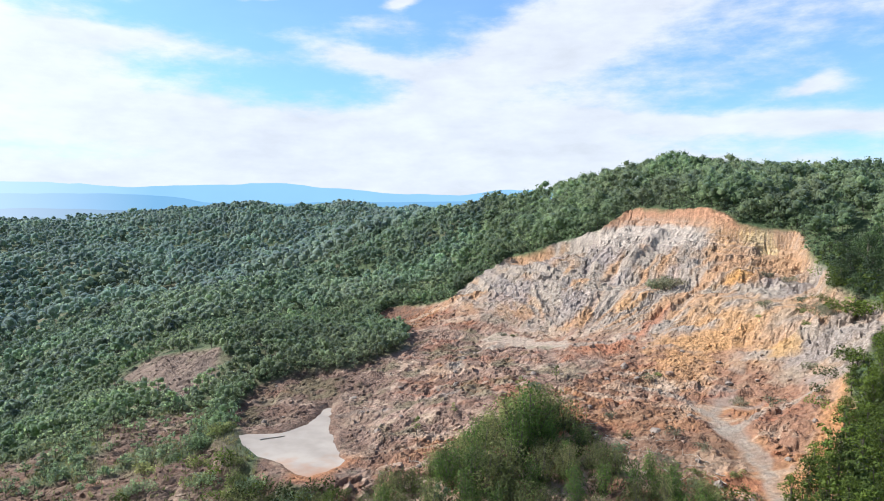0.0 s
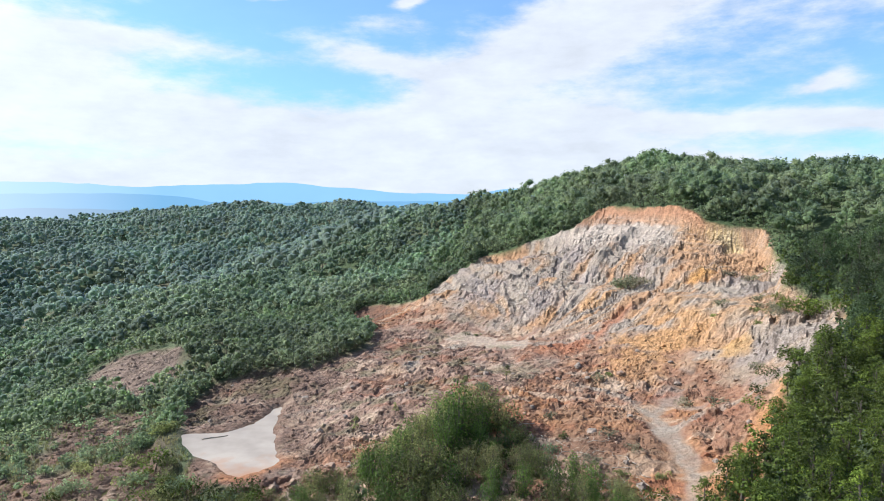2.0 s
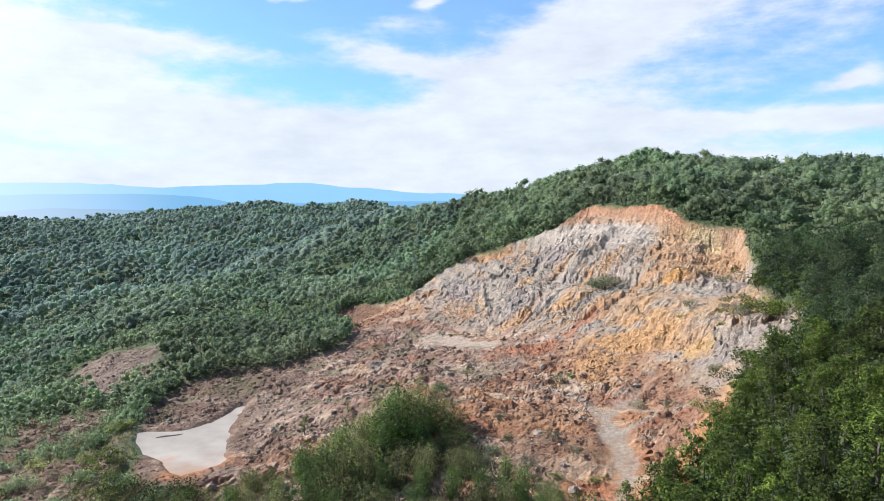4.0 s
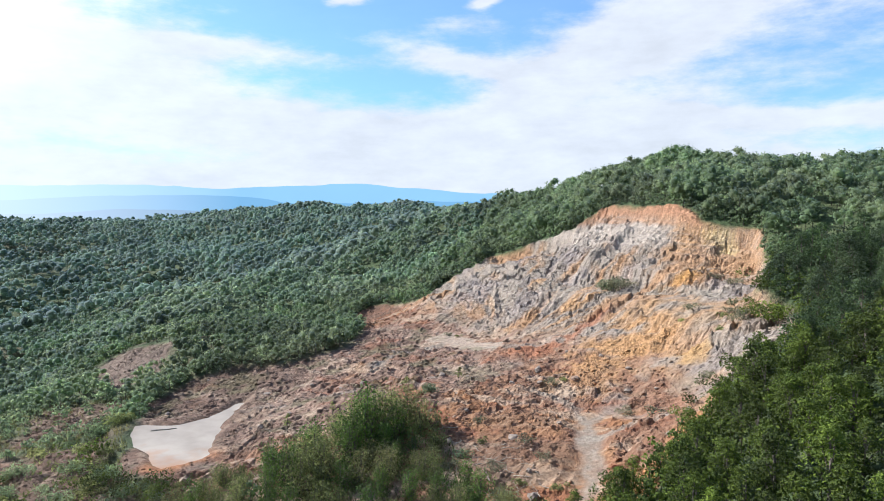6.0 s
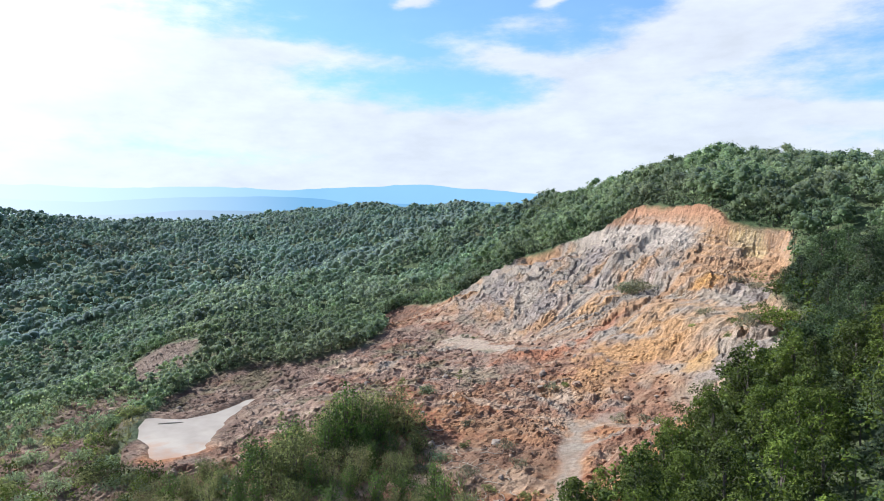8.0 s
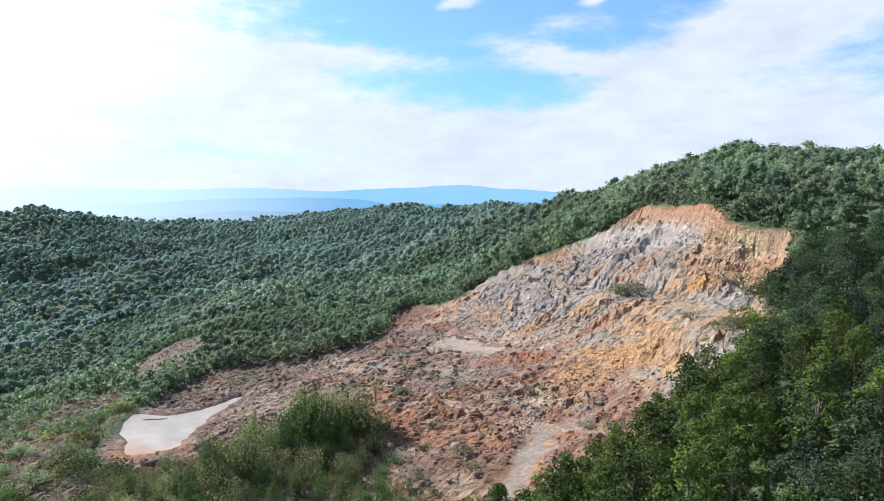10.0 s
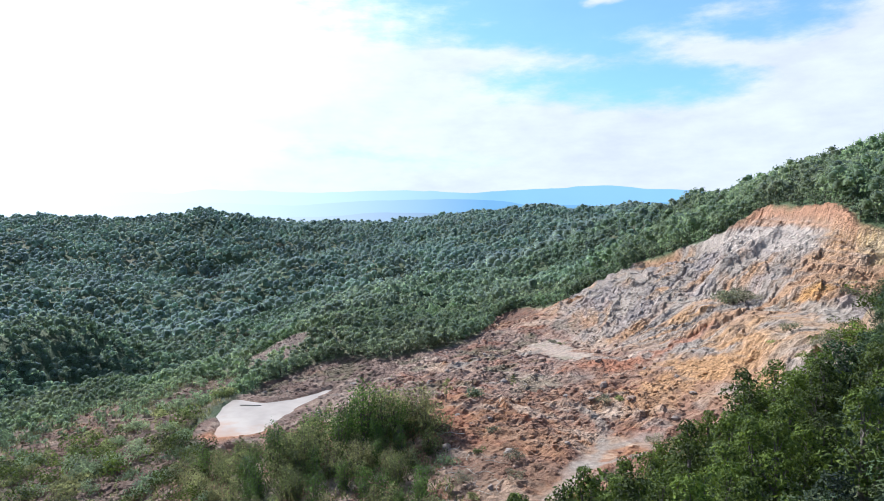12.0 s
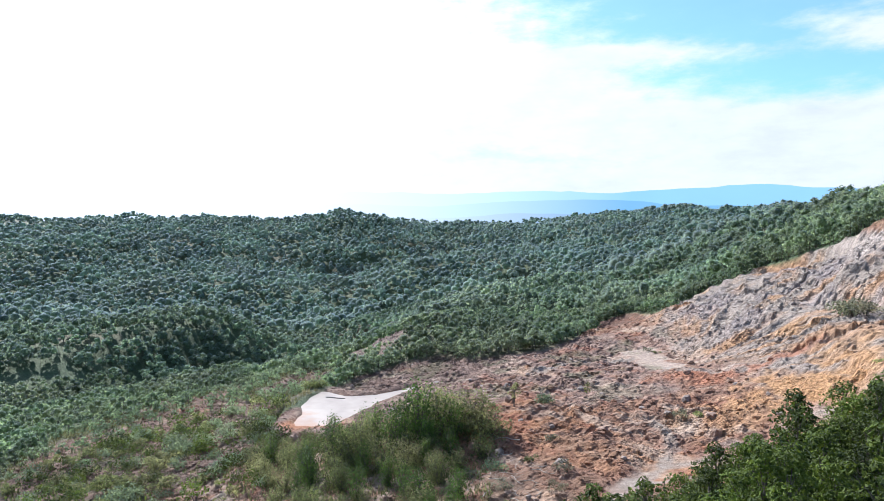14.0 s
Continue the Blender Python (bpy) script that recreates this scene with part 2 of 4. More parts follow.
def water_material():
    """Milky, silt-laden standing water."""
    m, nodes, links = material("silty water")
    tone = blend(nodes, links, remap(nodes, links, plain_noise(nodes, links, 0.09, 4), 0.38, 0.62, 0, 1), (0.24, 0.20, 0.16), (0.33, 0.28, 0.225))
    where = nodes.new("ShaderNodeSeparateXYZ")
    links.new(nodes.new("ShaderNodeNewGeometry").outputs["Position"], where.inputs[0])
    silt = nodes.new("ShaderNodeMath")
    silt.operation = "MULTIPLY_ADD"
    silt.inputs[1].default_value = 30.0
    links.new(plain_noise(nodes, links, 0.16, 4), silt.inputs[0])
    links.new(where.outputs[1], silt.inputs[2])
    tone = blend(nodes, links, remap(nodes, links, silt.outputs[0], 149.0, 160.0, 0.85, 0.0), tone, (0.30, 0.14, 0.06))
    p = nodes.new("ShaderNodeBsdfPrincipled")
    p.inputs["Roughness"].default_value = 0.4
    p.inputs["Specular IOR Level"].default_value = 0.18
    links.new(tone, p.inputs["Base Color"])
    b = nodes.new("ShaderNodeBump")
    b.inputs["Strength"].default_value, b.inputs["Distance"].default_value = 0.06, 0.05
    links.new(plain_noise(nodes, links, 1.6, 3), b.inputs["Height"])
    links.new(b.outputs[0], p.inputs["Normal"])
    links.new(p.outputs[0], nodes.new("ShaderNodeOutputMaterial").inputs[0])
    return m


WATER = water_material()


def distance_haze_material(name, colour, strength):
    """Far mountains, a glowing backdrop: blue haze, paler towards the sun, is painted in."""
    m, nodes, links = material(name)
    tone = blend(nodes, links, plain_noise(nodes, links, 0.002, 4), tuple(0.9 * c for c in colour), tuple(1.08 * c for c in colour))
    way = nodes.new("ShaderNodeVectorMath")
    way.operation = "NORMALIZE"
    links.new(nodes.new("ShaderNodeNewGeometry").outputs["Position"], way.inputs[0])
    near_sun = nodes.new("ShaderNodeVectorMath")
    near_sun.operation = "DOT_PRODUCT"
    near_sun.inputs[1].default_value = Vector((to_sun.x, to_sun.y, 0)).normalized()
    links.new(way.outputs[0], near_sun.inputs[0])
    # fade to near white on the sun's side: glare put into the emission
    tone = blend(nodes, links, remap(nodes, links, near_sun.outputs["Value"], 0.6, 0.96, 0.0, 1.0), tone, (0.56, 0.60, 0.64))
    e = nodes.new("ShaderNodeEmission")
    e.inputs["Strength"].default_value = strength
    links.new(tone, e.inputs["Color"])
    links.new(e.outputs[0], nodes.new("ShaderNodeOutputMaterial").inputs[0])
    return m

# ---- the lie of the land: break lines of the plan, each (x, y, ground height) ----
CREST = [(330, 520, 65), (230, 420, 69), (150, 318, 73.5), (126, 366, 87), (100, 400, 83), (79, 433, 75), (17, 447, 58), (-30, 560, 50), (-70, 720, 42)]
RIM = [(-20, 305, 15), (10, 279, 24), (24, 303, 33), (50, 318, 48), (80, 281, 62), (103, 251, 61), (120, 222, 50), (109, 184, 41)]
BACK = [(95, 302, 66), (122, 266, 68), (200, 230, 65), (118, 195, 42), (114, 140, 37), (140, 120, 48), (170, 170, 62), (260, 300, 72)]
FACE = [(77, 266, 49), (69, 259, 41), (57, 249, 34), (58, 228, 26), (66, 211, 24), (76, 216, 29), (80, 230, 33), (77, 186, 22), (89, 203, 31), (70, 289, 53), (102, 190, 34), (101, 146, 32), (98, 156, 27)]
FLOOR = [(61, 127, 13), (64, 120, 12), (63, 158, 14), (56, 144, 13), (41, 167, 15), (50, 184, 17), (23, 213, 16), (26, 223, 16), (35, 232, 18), (-1, 170, 12), (-15, 154, 7.4), (25, 145, 13), (22, 122, 10), (37, 117, 10), (45, 95, 8)]
STAND = [(68, 107, 15), (88, 113, 23), (97, 114, 28), (91, 135, 26), (84, 157, 17), (100, 80, 25), (120, 100, 38), (150, 60, 42), (112, 35, 30), (70, 60, 12), (40, 70, 8), (150, 0, 36), (100, -40, 24), (40, -40, 4)]
LOWER = [(-32, 162, 5.2), (-46, 165, 5), (-50, 158, 4.8), (-25, 140, 5.3), (-27, 176, 6.2), (-30, 198, 10), (-19, 209, 12), (-65, 209, 7), (-87, 239, 12), (-96, 240, 10), (-117, 254, 4), (-123, 232, -5), (-84, 201, 3), (-99, 180, 0), (-125, 167, -9), (-60, 130, -1), (-20, 110, 4), (-80, 90, -6), (-20, 30, -2)]
VALLEY = [(-49, 286, 9), (-20, 300, 12), (-68, 328, 10), (-81, 363, 16), (-19, 380, 25), (-59, 400, 24), (-129, 359, 14), (-171, 383, 7), (-239, 363, -8), (-284, 458, -17), (-195, 130, -20), (-235, 235, -46), (-250, 270, -46), (-215, 200, -38), (-278, 225, -14), (-295, 262, -12), (-272, 188, -12), (-178, 285, -20), (-212, 255, -33), (-165, 215, -20), (-159, 326, 4), (-150, 295, -2), (-195, 303, -10), (-186, 418, 8), (-77, 227, 15), (-170, 199, -14), (-312, 313, -36), (-513, 661, -12), (-250, 600, -30), (-330, 560, -45), (-400, 470, -60), (-410, 420, -60), (-371, 315, -27), (-420, 270, -25), (-335, 235, -24), (-480, 380, -60), (-545, 330, -52), (-566, 559, -37), (-604, 590, -27), (-690, 655, -46), (-680, 480, -24), (-590, 640, -40), (-240, 460, -8), (-461, 838, 2), (-200, 20, -14), (-150, -100, -8)]
FARHILLS = [(-46, 1200, 58), (-200, 1200, 67), (-400, 1200, 66), (-520, 1200, 55), (-620, 1200, 47), (-824, 1200, 45), (-900, 860, 72), (-1040, 1010, 44), (-1060, 640, 48), (-1150, 400, 52), (-1200, 100, 52), (-370, 916, 18), (-150, 820, 22), (-850, 905, 48), (-965, 800, 52), (-700, 250, -30), (300, 900, 60), (500, 500, 76), (450, 100, 70), (420, -300, 50), (0, -400, 0), (-600, -300, 0)]
KNOTS = np.array(CREST + RIM + BACK + FACE + FLOOR + STAND + LOWER + VALLEY + FARHILLS, float)


def spread(p, q):
    """The kernel of the surface that is drawn over the break lines."""
    d = ((p[:, None, :] - q[None, :, :]) ** 2).sum(-1)
    return np.sqrt(d + 9.0 ** 2)


_n = len(KNOTS)
_A = np.zeros((_n + 3, _n + 3))
_A[:_n, :_n] = spread(KNOTS[:, :2], KNOTS[:, :2]) - 1.5 * np.eye(_n)
_A[:_n, _n:] = np.c_[np.ones(_n), KNOTS[:, :2]]
_A[_n:, :_n] = _A[:_n, _n:].T
WEIGHT = np.linalg.solve(_A, np.r_[KNOTS[:, 2], 0, 0, 0])


def smooth(x, y):
    p = np.c_[np.ravel(x), np.ravel(y)].astype(float)
    out = np.empty(len(p))
    for i in range(0, len(p), 20000):
        s = p[i:i + 20000]
        out[i:i + 20000] = spread(s, KNOTS[:, :2]) @ WEIGHT[:_n] + WEIGHT[_n] + s @ WEIGHT[_n + 1:]
    r = np.hypot(p[:, 0], p[:, 1])
    out = np.where(r > 1500, out * np.clip(1 - (r - 1500) / 500, 0, 1) - 30 * np.clip((r - 1500) / 500, 0, 1), out)
    return out.reshape(np.shape(x))
# ---- end of the lie ----


# ---- noise and plans ----
def lattice(ix, iy, seed):
    h = (ix.astype(np.int64) * 374761393 + iy.astype(np.int64) * 668265263 + seed * 974711) & 0x7FFFFFFF
    h = ((h ^ (h >> 13)) * 1274126177) & 0x7FFFFFFF
    return ((h ^ (h >> 16)) & 0xFFFF) / 65535.0


def grain(x, y, size, octaves=4, seed=1, rough=0.5):
    """Smooth noise, -1 to 1."""
    out, amp, total = np.zeros(np.shape(x)), 1.0, 0.0
    for k in range(octaves):
        u, v = x / size + 17.3 * k, y / size - 9.1 * k
        i, j = np.floor(u), np.floor(v)
        f, g = u - i, v - j
        f, g = f * f * (3 - 2 * f), g * g * (3 - 2 * g)
        a, b = lattice(i, j, seed + k), lattice(i + 1, j, seed + k)
        c, d = lattice(i, j + 1, seed + k), lattice(i + 1, j + 1, seed + k)
        out += amp * ((a * (1 - f) + b * f) * (1 - g) + (c * (1 - f) + d * f) * g)
        total += amp
        amp *= rough
        size = size / 2
    return out / total * 2 - 1


def inside(x, y, poly):
    """Metres inside (plus) or outside (minus) a closed line of the plan."""
    px, py = np.ravel(x).astype(float), np.ravel(y).astype(float)
    best, odd = np.full(px.shape, 1e12), np.zeros(px.shape, bool)
    for (ax, ay), (bx, by) in zip(poly, poly[1:] + poly[:1]):
        dx, dy = bx - ax, by - ay
        t = np.clip(((px - ax) * dx + (py - ay) * dy) / (dx * dx + dy * dy), 0, 1)
        best = np.minimum(best, (px - ax - t * dx) ** 2 + (py - ay - t * dy) ** 2)
        if ay != by:
            odd ^= ((ay > py) != (by > py)) & (px < (bx - ax) * (py - ay) / (by - ay) + ax)
    return np.where(odd, 1, -1).reshape(np.shape(x)) * np.sqrt(best).reshape(np.shape(x))


def along(x, y, line):
    """Metres from an open line of the plan."""
    best = np.full(np.shape(x), 1e12)
    for (ax, ay), (bx, by) in zip(line, line[1:]):
        dx, dy = bx - ax, by - ay
        t = np.clip(((x - ax) * dx + (y - ay) * dy) / (dx * dx + dy * dy), 0, 1)
        best = np.minimum(best, (x - ax - t * dx) ** 2 + (y - ay - t * dy) ** 2)
    return np.sqrt(best)


def step(v, a, b):
    t = np.clip((v - a) / (b - a), 0, 1)
    return t * t * (3 - 2 * t)


QUARRY = [(-40, 150), (-50, 161), (-62, 184), (-58, 203), (-46, 213), (-30, 210), (-14, 228), (-12, 250), (-34, 305), (-28, 322), (2, 296), (20, 312), (33, 318), (57, 305), (72, 290), (84, 288),
          (105, 257), (110, 243), (126, 229), (121, 203), (110, 182), (113, 160), (104, 148), (92, 142), (80, 126), (70, 112), (60, 96), (40, 96), (10, 112), (-20, 122), (-40, 132)]
SCAR = [(-76, 228), (-95, 241), (-117, 256), (-126, 248), (-123, 231), (-104, 214), (-84, 199), (-74, 212)]
POND = [(-51, 160), (-42, 162), (-35, 168), (-33.5, 182), (-32.5, 183), (-30.5, 168), (-27, 158), (-24, 150), (-22, 143), (-25, 137), (-28, 132), (-36, 140), (-47, 150)]
POND_LEVEL = 5.2
MUDFLAT = [(14, 233), (20, 240), (28, 236), (34, 226), (44, 214), (40, 209), (30, 214), (21, 224)]
TRACK = [(52, 88), (58, 104), (62, 120), (63, 134), (64, 150), (69, 158), (74, 152)]
STREAM = [(-28, 174), (-14, 170), (0, 172), (12, 180), (30, 186)]
TERRACE = [(46, 256), (60, 246), (74, 232), (84, 222), (98, 214), (106, 204)]
LOW = [(-50, 150), (-40, 132), (-20, 122), (10, 112), (40, 96), (20, 60), (-60, 60), (-120, 110), (-140, 160), (-100, 185), (-70, 190), (-58, 164)]


def bare_ground(x, y):
    """How bare the ground is, 0 to 1."""
    w = 3.0 * grain(x, y, 14, 4, 5)
    q = step(inside(x, y, QUARRY) + w, -1.0, 1.5)
    s = step(inside(x, y, SCAR) + w, -1.0, 2.0)
    low = step(inside(x, y, LOW), -4, 6) * step(grain(x, y, 16, 4, 9) + 0.16 + 0.14 * step(-x, 60, 90), -0.05, 0.15) * 0.95
    return np.maximum(np.maximum(q, s), low)


def down_slope(x, y):
    """Round the bowl of the quarry, and out from its middle."""
    return np.arctan2(y - 212, x - 42) * 62, np.hypot(x - 42, y - 212)


def flutes(x, y, size, seed):
    """Ribs and gullies that run down the bowl of the quarry."""
    turn, out = down_slope(x, y)
    return 1 - np.abs(grain(turn + 2.5 * grain(x, y, 12, 2, seed + 3), out * 0.32, size, 4, seed, 0.55))


def blocks(x, y, size, seed):
    """Broken rock: each block of a shaken grid stands at its own height."""
    u, v = x / size, y / size
    i, j = np.floor(u), np.floor(v)
    best, out = np.full(np.shape(x), 1e9), np.zeros(np.shape(x))
    for di in (-1, 0, 1):
        for dj in (-1, 0, 1):
            a, b = i + di, j + dj
            d = (u - a - lattice(a, b, seed)) ** 2 + (v - b - lattice(a, b, seed + 5)) ** 2
            tilt = (lattice(a, b, seed + 7) - 0.5) * (u - a) + (lattice(a, b, seed + 11) - 0.5) * (v - b)
            near = d < best
            best = np.where(near, d, best)
            out = np.where(near, lattice(a, b, seed + 9) * 2 - 1 + 1.2 * tilt, out)
    return out


def height(x, y):
    """The ground's height at any place."""
    z = smooth(x, y)
    r = np.hypot(x, y - 150)
    far = step(r, 250, 700)
    z = z + far * 11 * grain(x, y, 240, 4, 31) + step(r, 140, 260) * 9.5 * grain(x, y, 95, 3, 32)
    z = z - 11 * np.exp(-((x + 58) ** 2 + (y - 404) ** 2) / (2 * 17.0 ** 2)) - 12 * np.exp(-((x + 235) ** 2 + (y - 330) ** 2) / (2 * 40.0 ** 2))
    west = step(r, 150, 300) * step(-x - 60 + 0.5 * np.clip(y - 330, 0, 300), 0, 80)
    z = z + west * 18 * (0.34 - np.abs(grain(x + 0.5 * y, y - 0.5 * x, 170, 3, 33)))
    b = bare_ground(x, y)
    q = inside(x, y, QUARRY)
    upper = step(z, 17, 26) * b
    z = z - 4.5 * step(q, 0.0, 3.0) * (1 - step(q, 6, 26)) * step(z, 34, 46)
    z = z + upper * (2.2 * (flutes(x, y, 12, 41) - 0.74) + 0.9 * (flutes(x, y, 3.6, 45) - 0.7) + 0.8 * grain(x, y, 3.0, 3, 42, 0.6) + 1.5 * (0.3 - np.abs(grain(x, y, 5.0, 4, 49, 0.65))))
    z = z + upper * 3.2 * (flutes(x, y, 5.5, 70) - 0.75) * np.exp(-((x - 105) ** 2 + (y - 163) ** 2) / (2 * 9.0 ** 2))
    z = z + step(inside(x, y, SCAR), -2, 4) * (2.6 * np.abs(grain(x + y, 0.4 * (y - x), 9, 4, 71, 0.6)) - 0.8)
    bench = step(x + 0.2 * (y - 220), 58, 74) * upper * step(z, 26.5, 28) * (1 - step(z, 40, 41.5))
    z = z - bench * 0.85 * (14 / 6.283) * np.sin(6.283 * (z - 34 + 1.2 * grain(x, y, 16, 2, 52)) / 14)
    broken = 1.6 * np.exp(-((x - 105) ** 2 + (y - 163) ** 2) / 120) + 0.25 + 0.75 * step(grain(x, y, 20, 3, 59), -0.15, 0.3)
    z = z + upper * broken * (0.62 * blocks(x, y, 4.2, 55) + 0.3 * blocks(x, y, 1.9, 56))
    z = z + upper * 3.0 * np.exp(-(along(x, y, [(88, 262), (80, 258), (70, 251)]) / 3.2) ** 2)
    dipping = (z + 0.45 * (x - 30) + 1.2 * grain(x, y, 18, 2, 53)) / 5.0
    z = z + upper * 1.9 * (np.abs(dipping % 1.0 - 0.5) - 0.25) * (1 - step(x - 0.3 * (y - 260), 46, 62))
    bedding = (z + 0.10 * (x - 60) + 1.0 * grain(x, y, 30, 2, 44)) / 3.4
    z = z + upper * 1.15 * (np.abs(bedding % 1.0 - 0.5) - 0.25) * step(z, 28, 36)
    rough = b * (1 - upper)
    z = z + rough * (2.3 * np.abs(grain(x, y, 8, 5, 43, 0.62)) + 1.6 * grain(x, y, 19, 3, 48) - 0.8 + (0.35 + 0.65 * step(grain(x, y, 15, 3, 60), -0.2, 0.25)) * (0.42 * blocks(x, y, 3.0, 57) + 0.22 * blocks(x, y, 1.5, 58)))
    flat = step(inside(x, y, MUDFLAT) + 2 * grain(x, y, 8, 3, 54), -3, 3) * 0.96
    z = z * (1 - flat) + flat * (smooth(x, y) - 0.3)
    t = 1 - step(along(x, y, TRACK), 1.6, 5.0)
    z = z * (1 - t) + t * (smooth(x, y) - 0.5 + 0.15 * grain(x, y, 3, 3, 47))
    p = inside(x, y, POND) + 2.6 * grain(x, y, 10, 4, 46, 0.52)
    z = np.maximum(z, POND_LEVEL + 0.45 - 9 * (1 - step(p, -11, -5)) - 90 * step(-p, 10, 45))
    k = step(p, -5, 0.5)
    return z * (1 - k) + k * (POND_LEVEL - 0.4 * np.clip(p, -1.5, 1.5))


# patches of colour in the quarry: x, y, reach along x, reach along y, linear colour
PATCHES = [(93, 192, 24, 20, 0.46, 0.30, 0.17), (106, 243, 11, 8, 0.49, 0.30, 0.15), (115, 235, 6, 6, 0.60, 0.47, 0.24), (101, 218, 9, 5, 0.60, 0.33, 0.10), (109, 211, 6, 7, 0.36, 0.32, 0.31), (54, 253, 7, 5, 0.52, 0.31, 0.15),
           (65, 229, 6, 4, 0.54, 0.33, 0.16), (49, 230, 8, 4, 0.46, 0.28, 0.15), (81, 257, 4, 5, 0.50, 0.29, 0.15), (76, 248, 4, 6, 0.47, 0.29, 0.17), (69, 248, 7, 4, 0.38, 0.34, 0.33),
           (87, 236, 10, 6, 0.41, 0.36, 0.345), (29, 268, 15, 14, 0.345, 0.305, 0.30), (47, 290, 12, 10, 0.37, 0.33, 0.325)]
MORE_PATCHES = [(68, 266, 8, 8, 0.33, 0.29, 0.285), (50, 241, 9, 6, 0.36, 0.315, 0.30), (37, 237, 9, 6, 0.37, 0.325, 0.29), (78, 190, 17, 13, 0.50, 0.29, 0.13), (66, 178, 12, 10, 0.42, 0.25, 0.13), (92, 170, 5, 4, 0.48, 0.30, 0.12),
                (95, 180, 6, 5, 0.33, 0.265, 0.205), (97, 191, 7, 4, 0.40, 0.36, 0.31), (90, 218, 7, 4, 0.44, 0.35, 0.24), (105, 163, 8, 8, 0.32, 0.285, 0.26), (84, 161, 7, 5, 0.31, 0.255, 0.20), (46, 130, 15, 13, 0.20, 0.13, 0.09), (50, 149, 11, 8, 0.29, 0.16, 0.09)]
PALE_SPOTS = [(-16, 189, 6, 3), (-2, 173, 5, 2), (54, 182, 8, 2), (37, 194, 10, 3), (20, 178, 7, 2), (60, 172, 3, 8), (-52, 190, 9, 3), (-60, 168, 8, 3)]


def soil_colour(x, y, z):
    """The true colour of earth, rock and undergrowth (linear)."""
    n1, n2, n3, n4 = grain(x, y, 30, 4, 61), grain(x, y, 9, 4, 62, 0.6), grain(x, y, 55, 3, 63), grain(x, y, 4, 4, 64, 0.65)

    def lay(c, colour, amount):
        return c * (1 - amount[:, None]) + np.array(colour)[None, :] * amount[:, None]

    def even(colour):
        return np.tile(np.array(colour, float), (len(x), 1))
    base = even((0.29, 0.165, 0.11))                                                # rust-brown rubble
    base = lay(base, (0.41, 0.31, 0.23), step(n4, 0.0, 0.5) * 0.6)                   # paler broken stone
    base = lay(base, (0.37, 0.19, 0.09), step(n1 + 0.4 * n4, 0.1, 0.45) * 0.75)      # orange earth
    base = lay(base, (0.30, 0.255, 0.225), step(n2 - 0.3 * n1, 0.2, 0.5) * 0.7)        # grey stone
    base = lay(base, (0.37, 0.275, 0.235), step(n3 + 0.6 * n2, 0.0, 0.35) * 0.65)         # mauve-grey broken stone
    flow = grain(0.30 * x - 0.12 * y, 1.1 * y + 0.25 * x, 5.5, 4, 68, 0.6)
    base = lay(base, (0.50, 0.40, 0.31), step(flow + 0.3 * n4, 0.14, 0.36) * 0.6)
    base = lay(base, (0.31, 0.125, 0.07), step(-flow + 0.6 * n1, 0.2, 0.5) * 0.6)
    base = lay(base, (0.15, 0.098, 0.072), step(-n4 + 0.4 * n3, 0.12, 0.45) * 0.6)
    up = step(z + 2 * n2, 18, 26)
    turn, out = down_slope(x, y)
    s1, s2 = grain(turn + 3 * n2, out * 0.3, 11, 4, 66, 0.6), grain(turn + 2 * n2, out * 0.35, 4.5, 4, 67, 0.6)
    rock = lay(even((0.355, 0.31, 0.27)), (0.44, 0.345, 0.255), step(s2 + 0.4 * s1, -0.15, 0.4))
    rock = lay(rock, (0.43, 0.26, 0.145), step(s1 + 0.3 * s2 + step(x, 45, 90) * 0.2, 0.0, 0.42) * 0.85)
    rock = lay(rock, (0.27, 0.24, 0.235), step(-s1 + 0.4 * s2, 0.12, 0.4) * 0.75)
    base = base * (1 - up[:, None]) + rock * up[:, None]
    for cx, cy, rx, ry, cr, cg, cb in PATCHES + MORE_PATCHES:
        d = np.hypot((x - cx) / rx, (y - cy) / ry) - 0.8 * s2 - 0.3 * n2 - 0.5 * n4
        base = lay(base, (cr, cg, cb), (1 - step(d, 0.35, 1.1)) * 0.72)
    # beds near the rim: thin stripes, pale grey below a red-orange topsoil
    q = inside(x, y, QUARRY)
    rise = z - 49 + 2.0 * n2 - 0.03 * (x - 80)
    bed = 0.5 + 0.5 * np.sin((z + 0.10 * (x - 60) + 1.0 * grain(x, y, 30, 2, 44)) * 3.7 + 1.2 * n2)
    upper = step(rise, -5, 0)
    base = lay(base, (0.33, 0.29, 0.27), upper * bed * 0.45)
    base = lay(base, (0.47, 0.42, 0.385), upper * step(-bed, -0.25, -0.08) * 0.6 * step(104 - x, 0, 14))
    base = lay(base, (0.47, 0.42, 0.38), step(rise, -1, 0.5) * (1 - step(rise, 6.8, 7.6)) * 0.75 * step(106 - x, 0, 8))
    base = lay(base, (0.45, 0.28, 0.18), step(rise, 6.8, 7.8) * (0.5 + 0.4 * bed))
    base = lay(base, (0.43, 0.235, 0.145), np.maximum(step(rise, 10.3, 11.3), 0.8 * (1 - step(q + 2 * n2, 1, 3)) * step(z, 54, 57)) * 0.8)
    red = 1 - step(along(x, y, [(44, 202), (55, 203), (64, 206), (74, 214)]) + 2.5 * n2 + 2 * n4, 1.0, 4.5)
    base = lay(base, (0.39, 0.175, 0.10), red * 0.8)
    mud = step(inside(x, y, MUDFLAT) + 8 * n2 + 4 * n4, 0.0, 2.5)
    base = lay(base, (0.43, 0.36, 0.30), mud * 0.85)
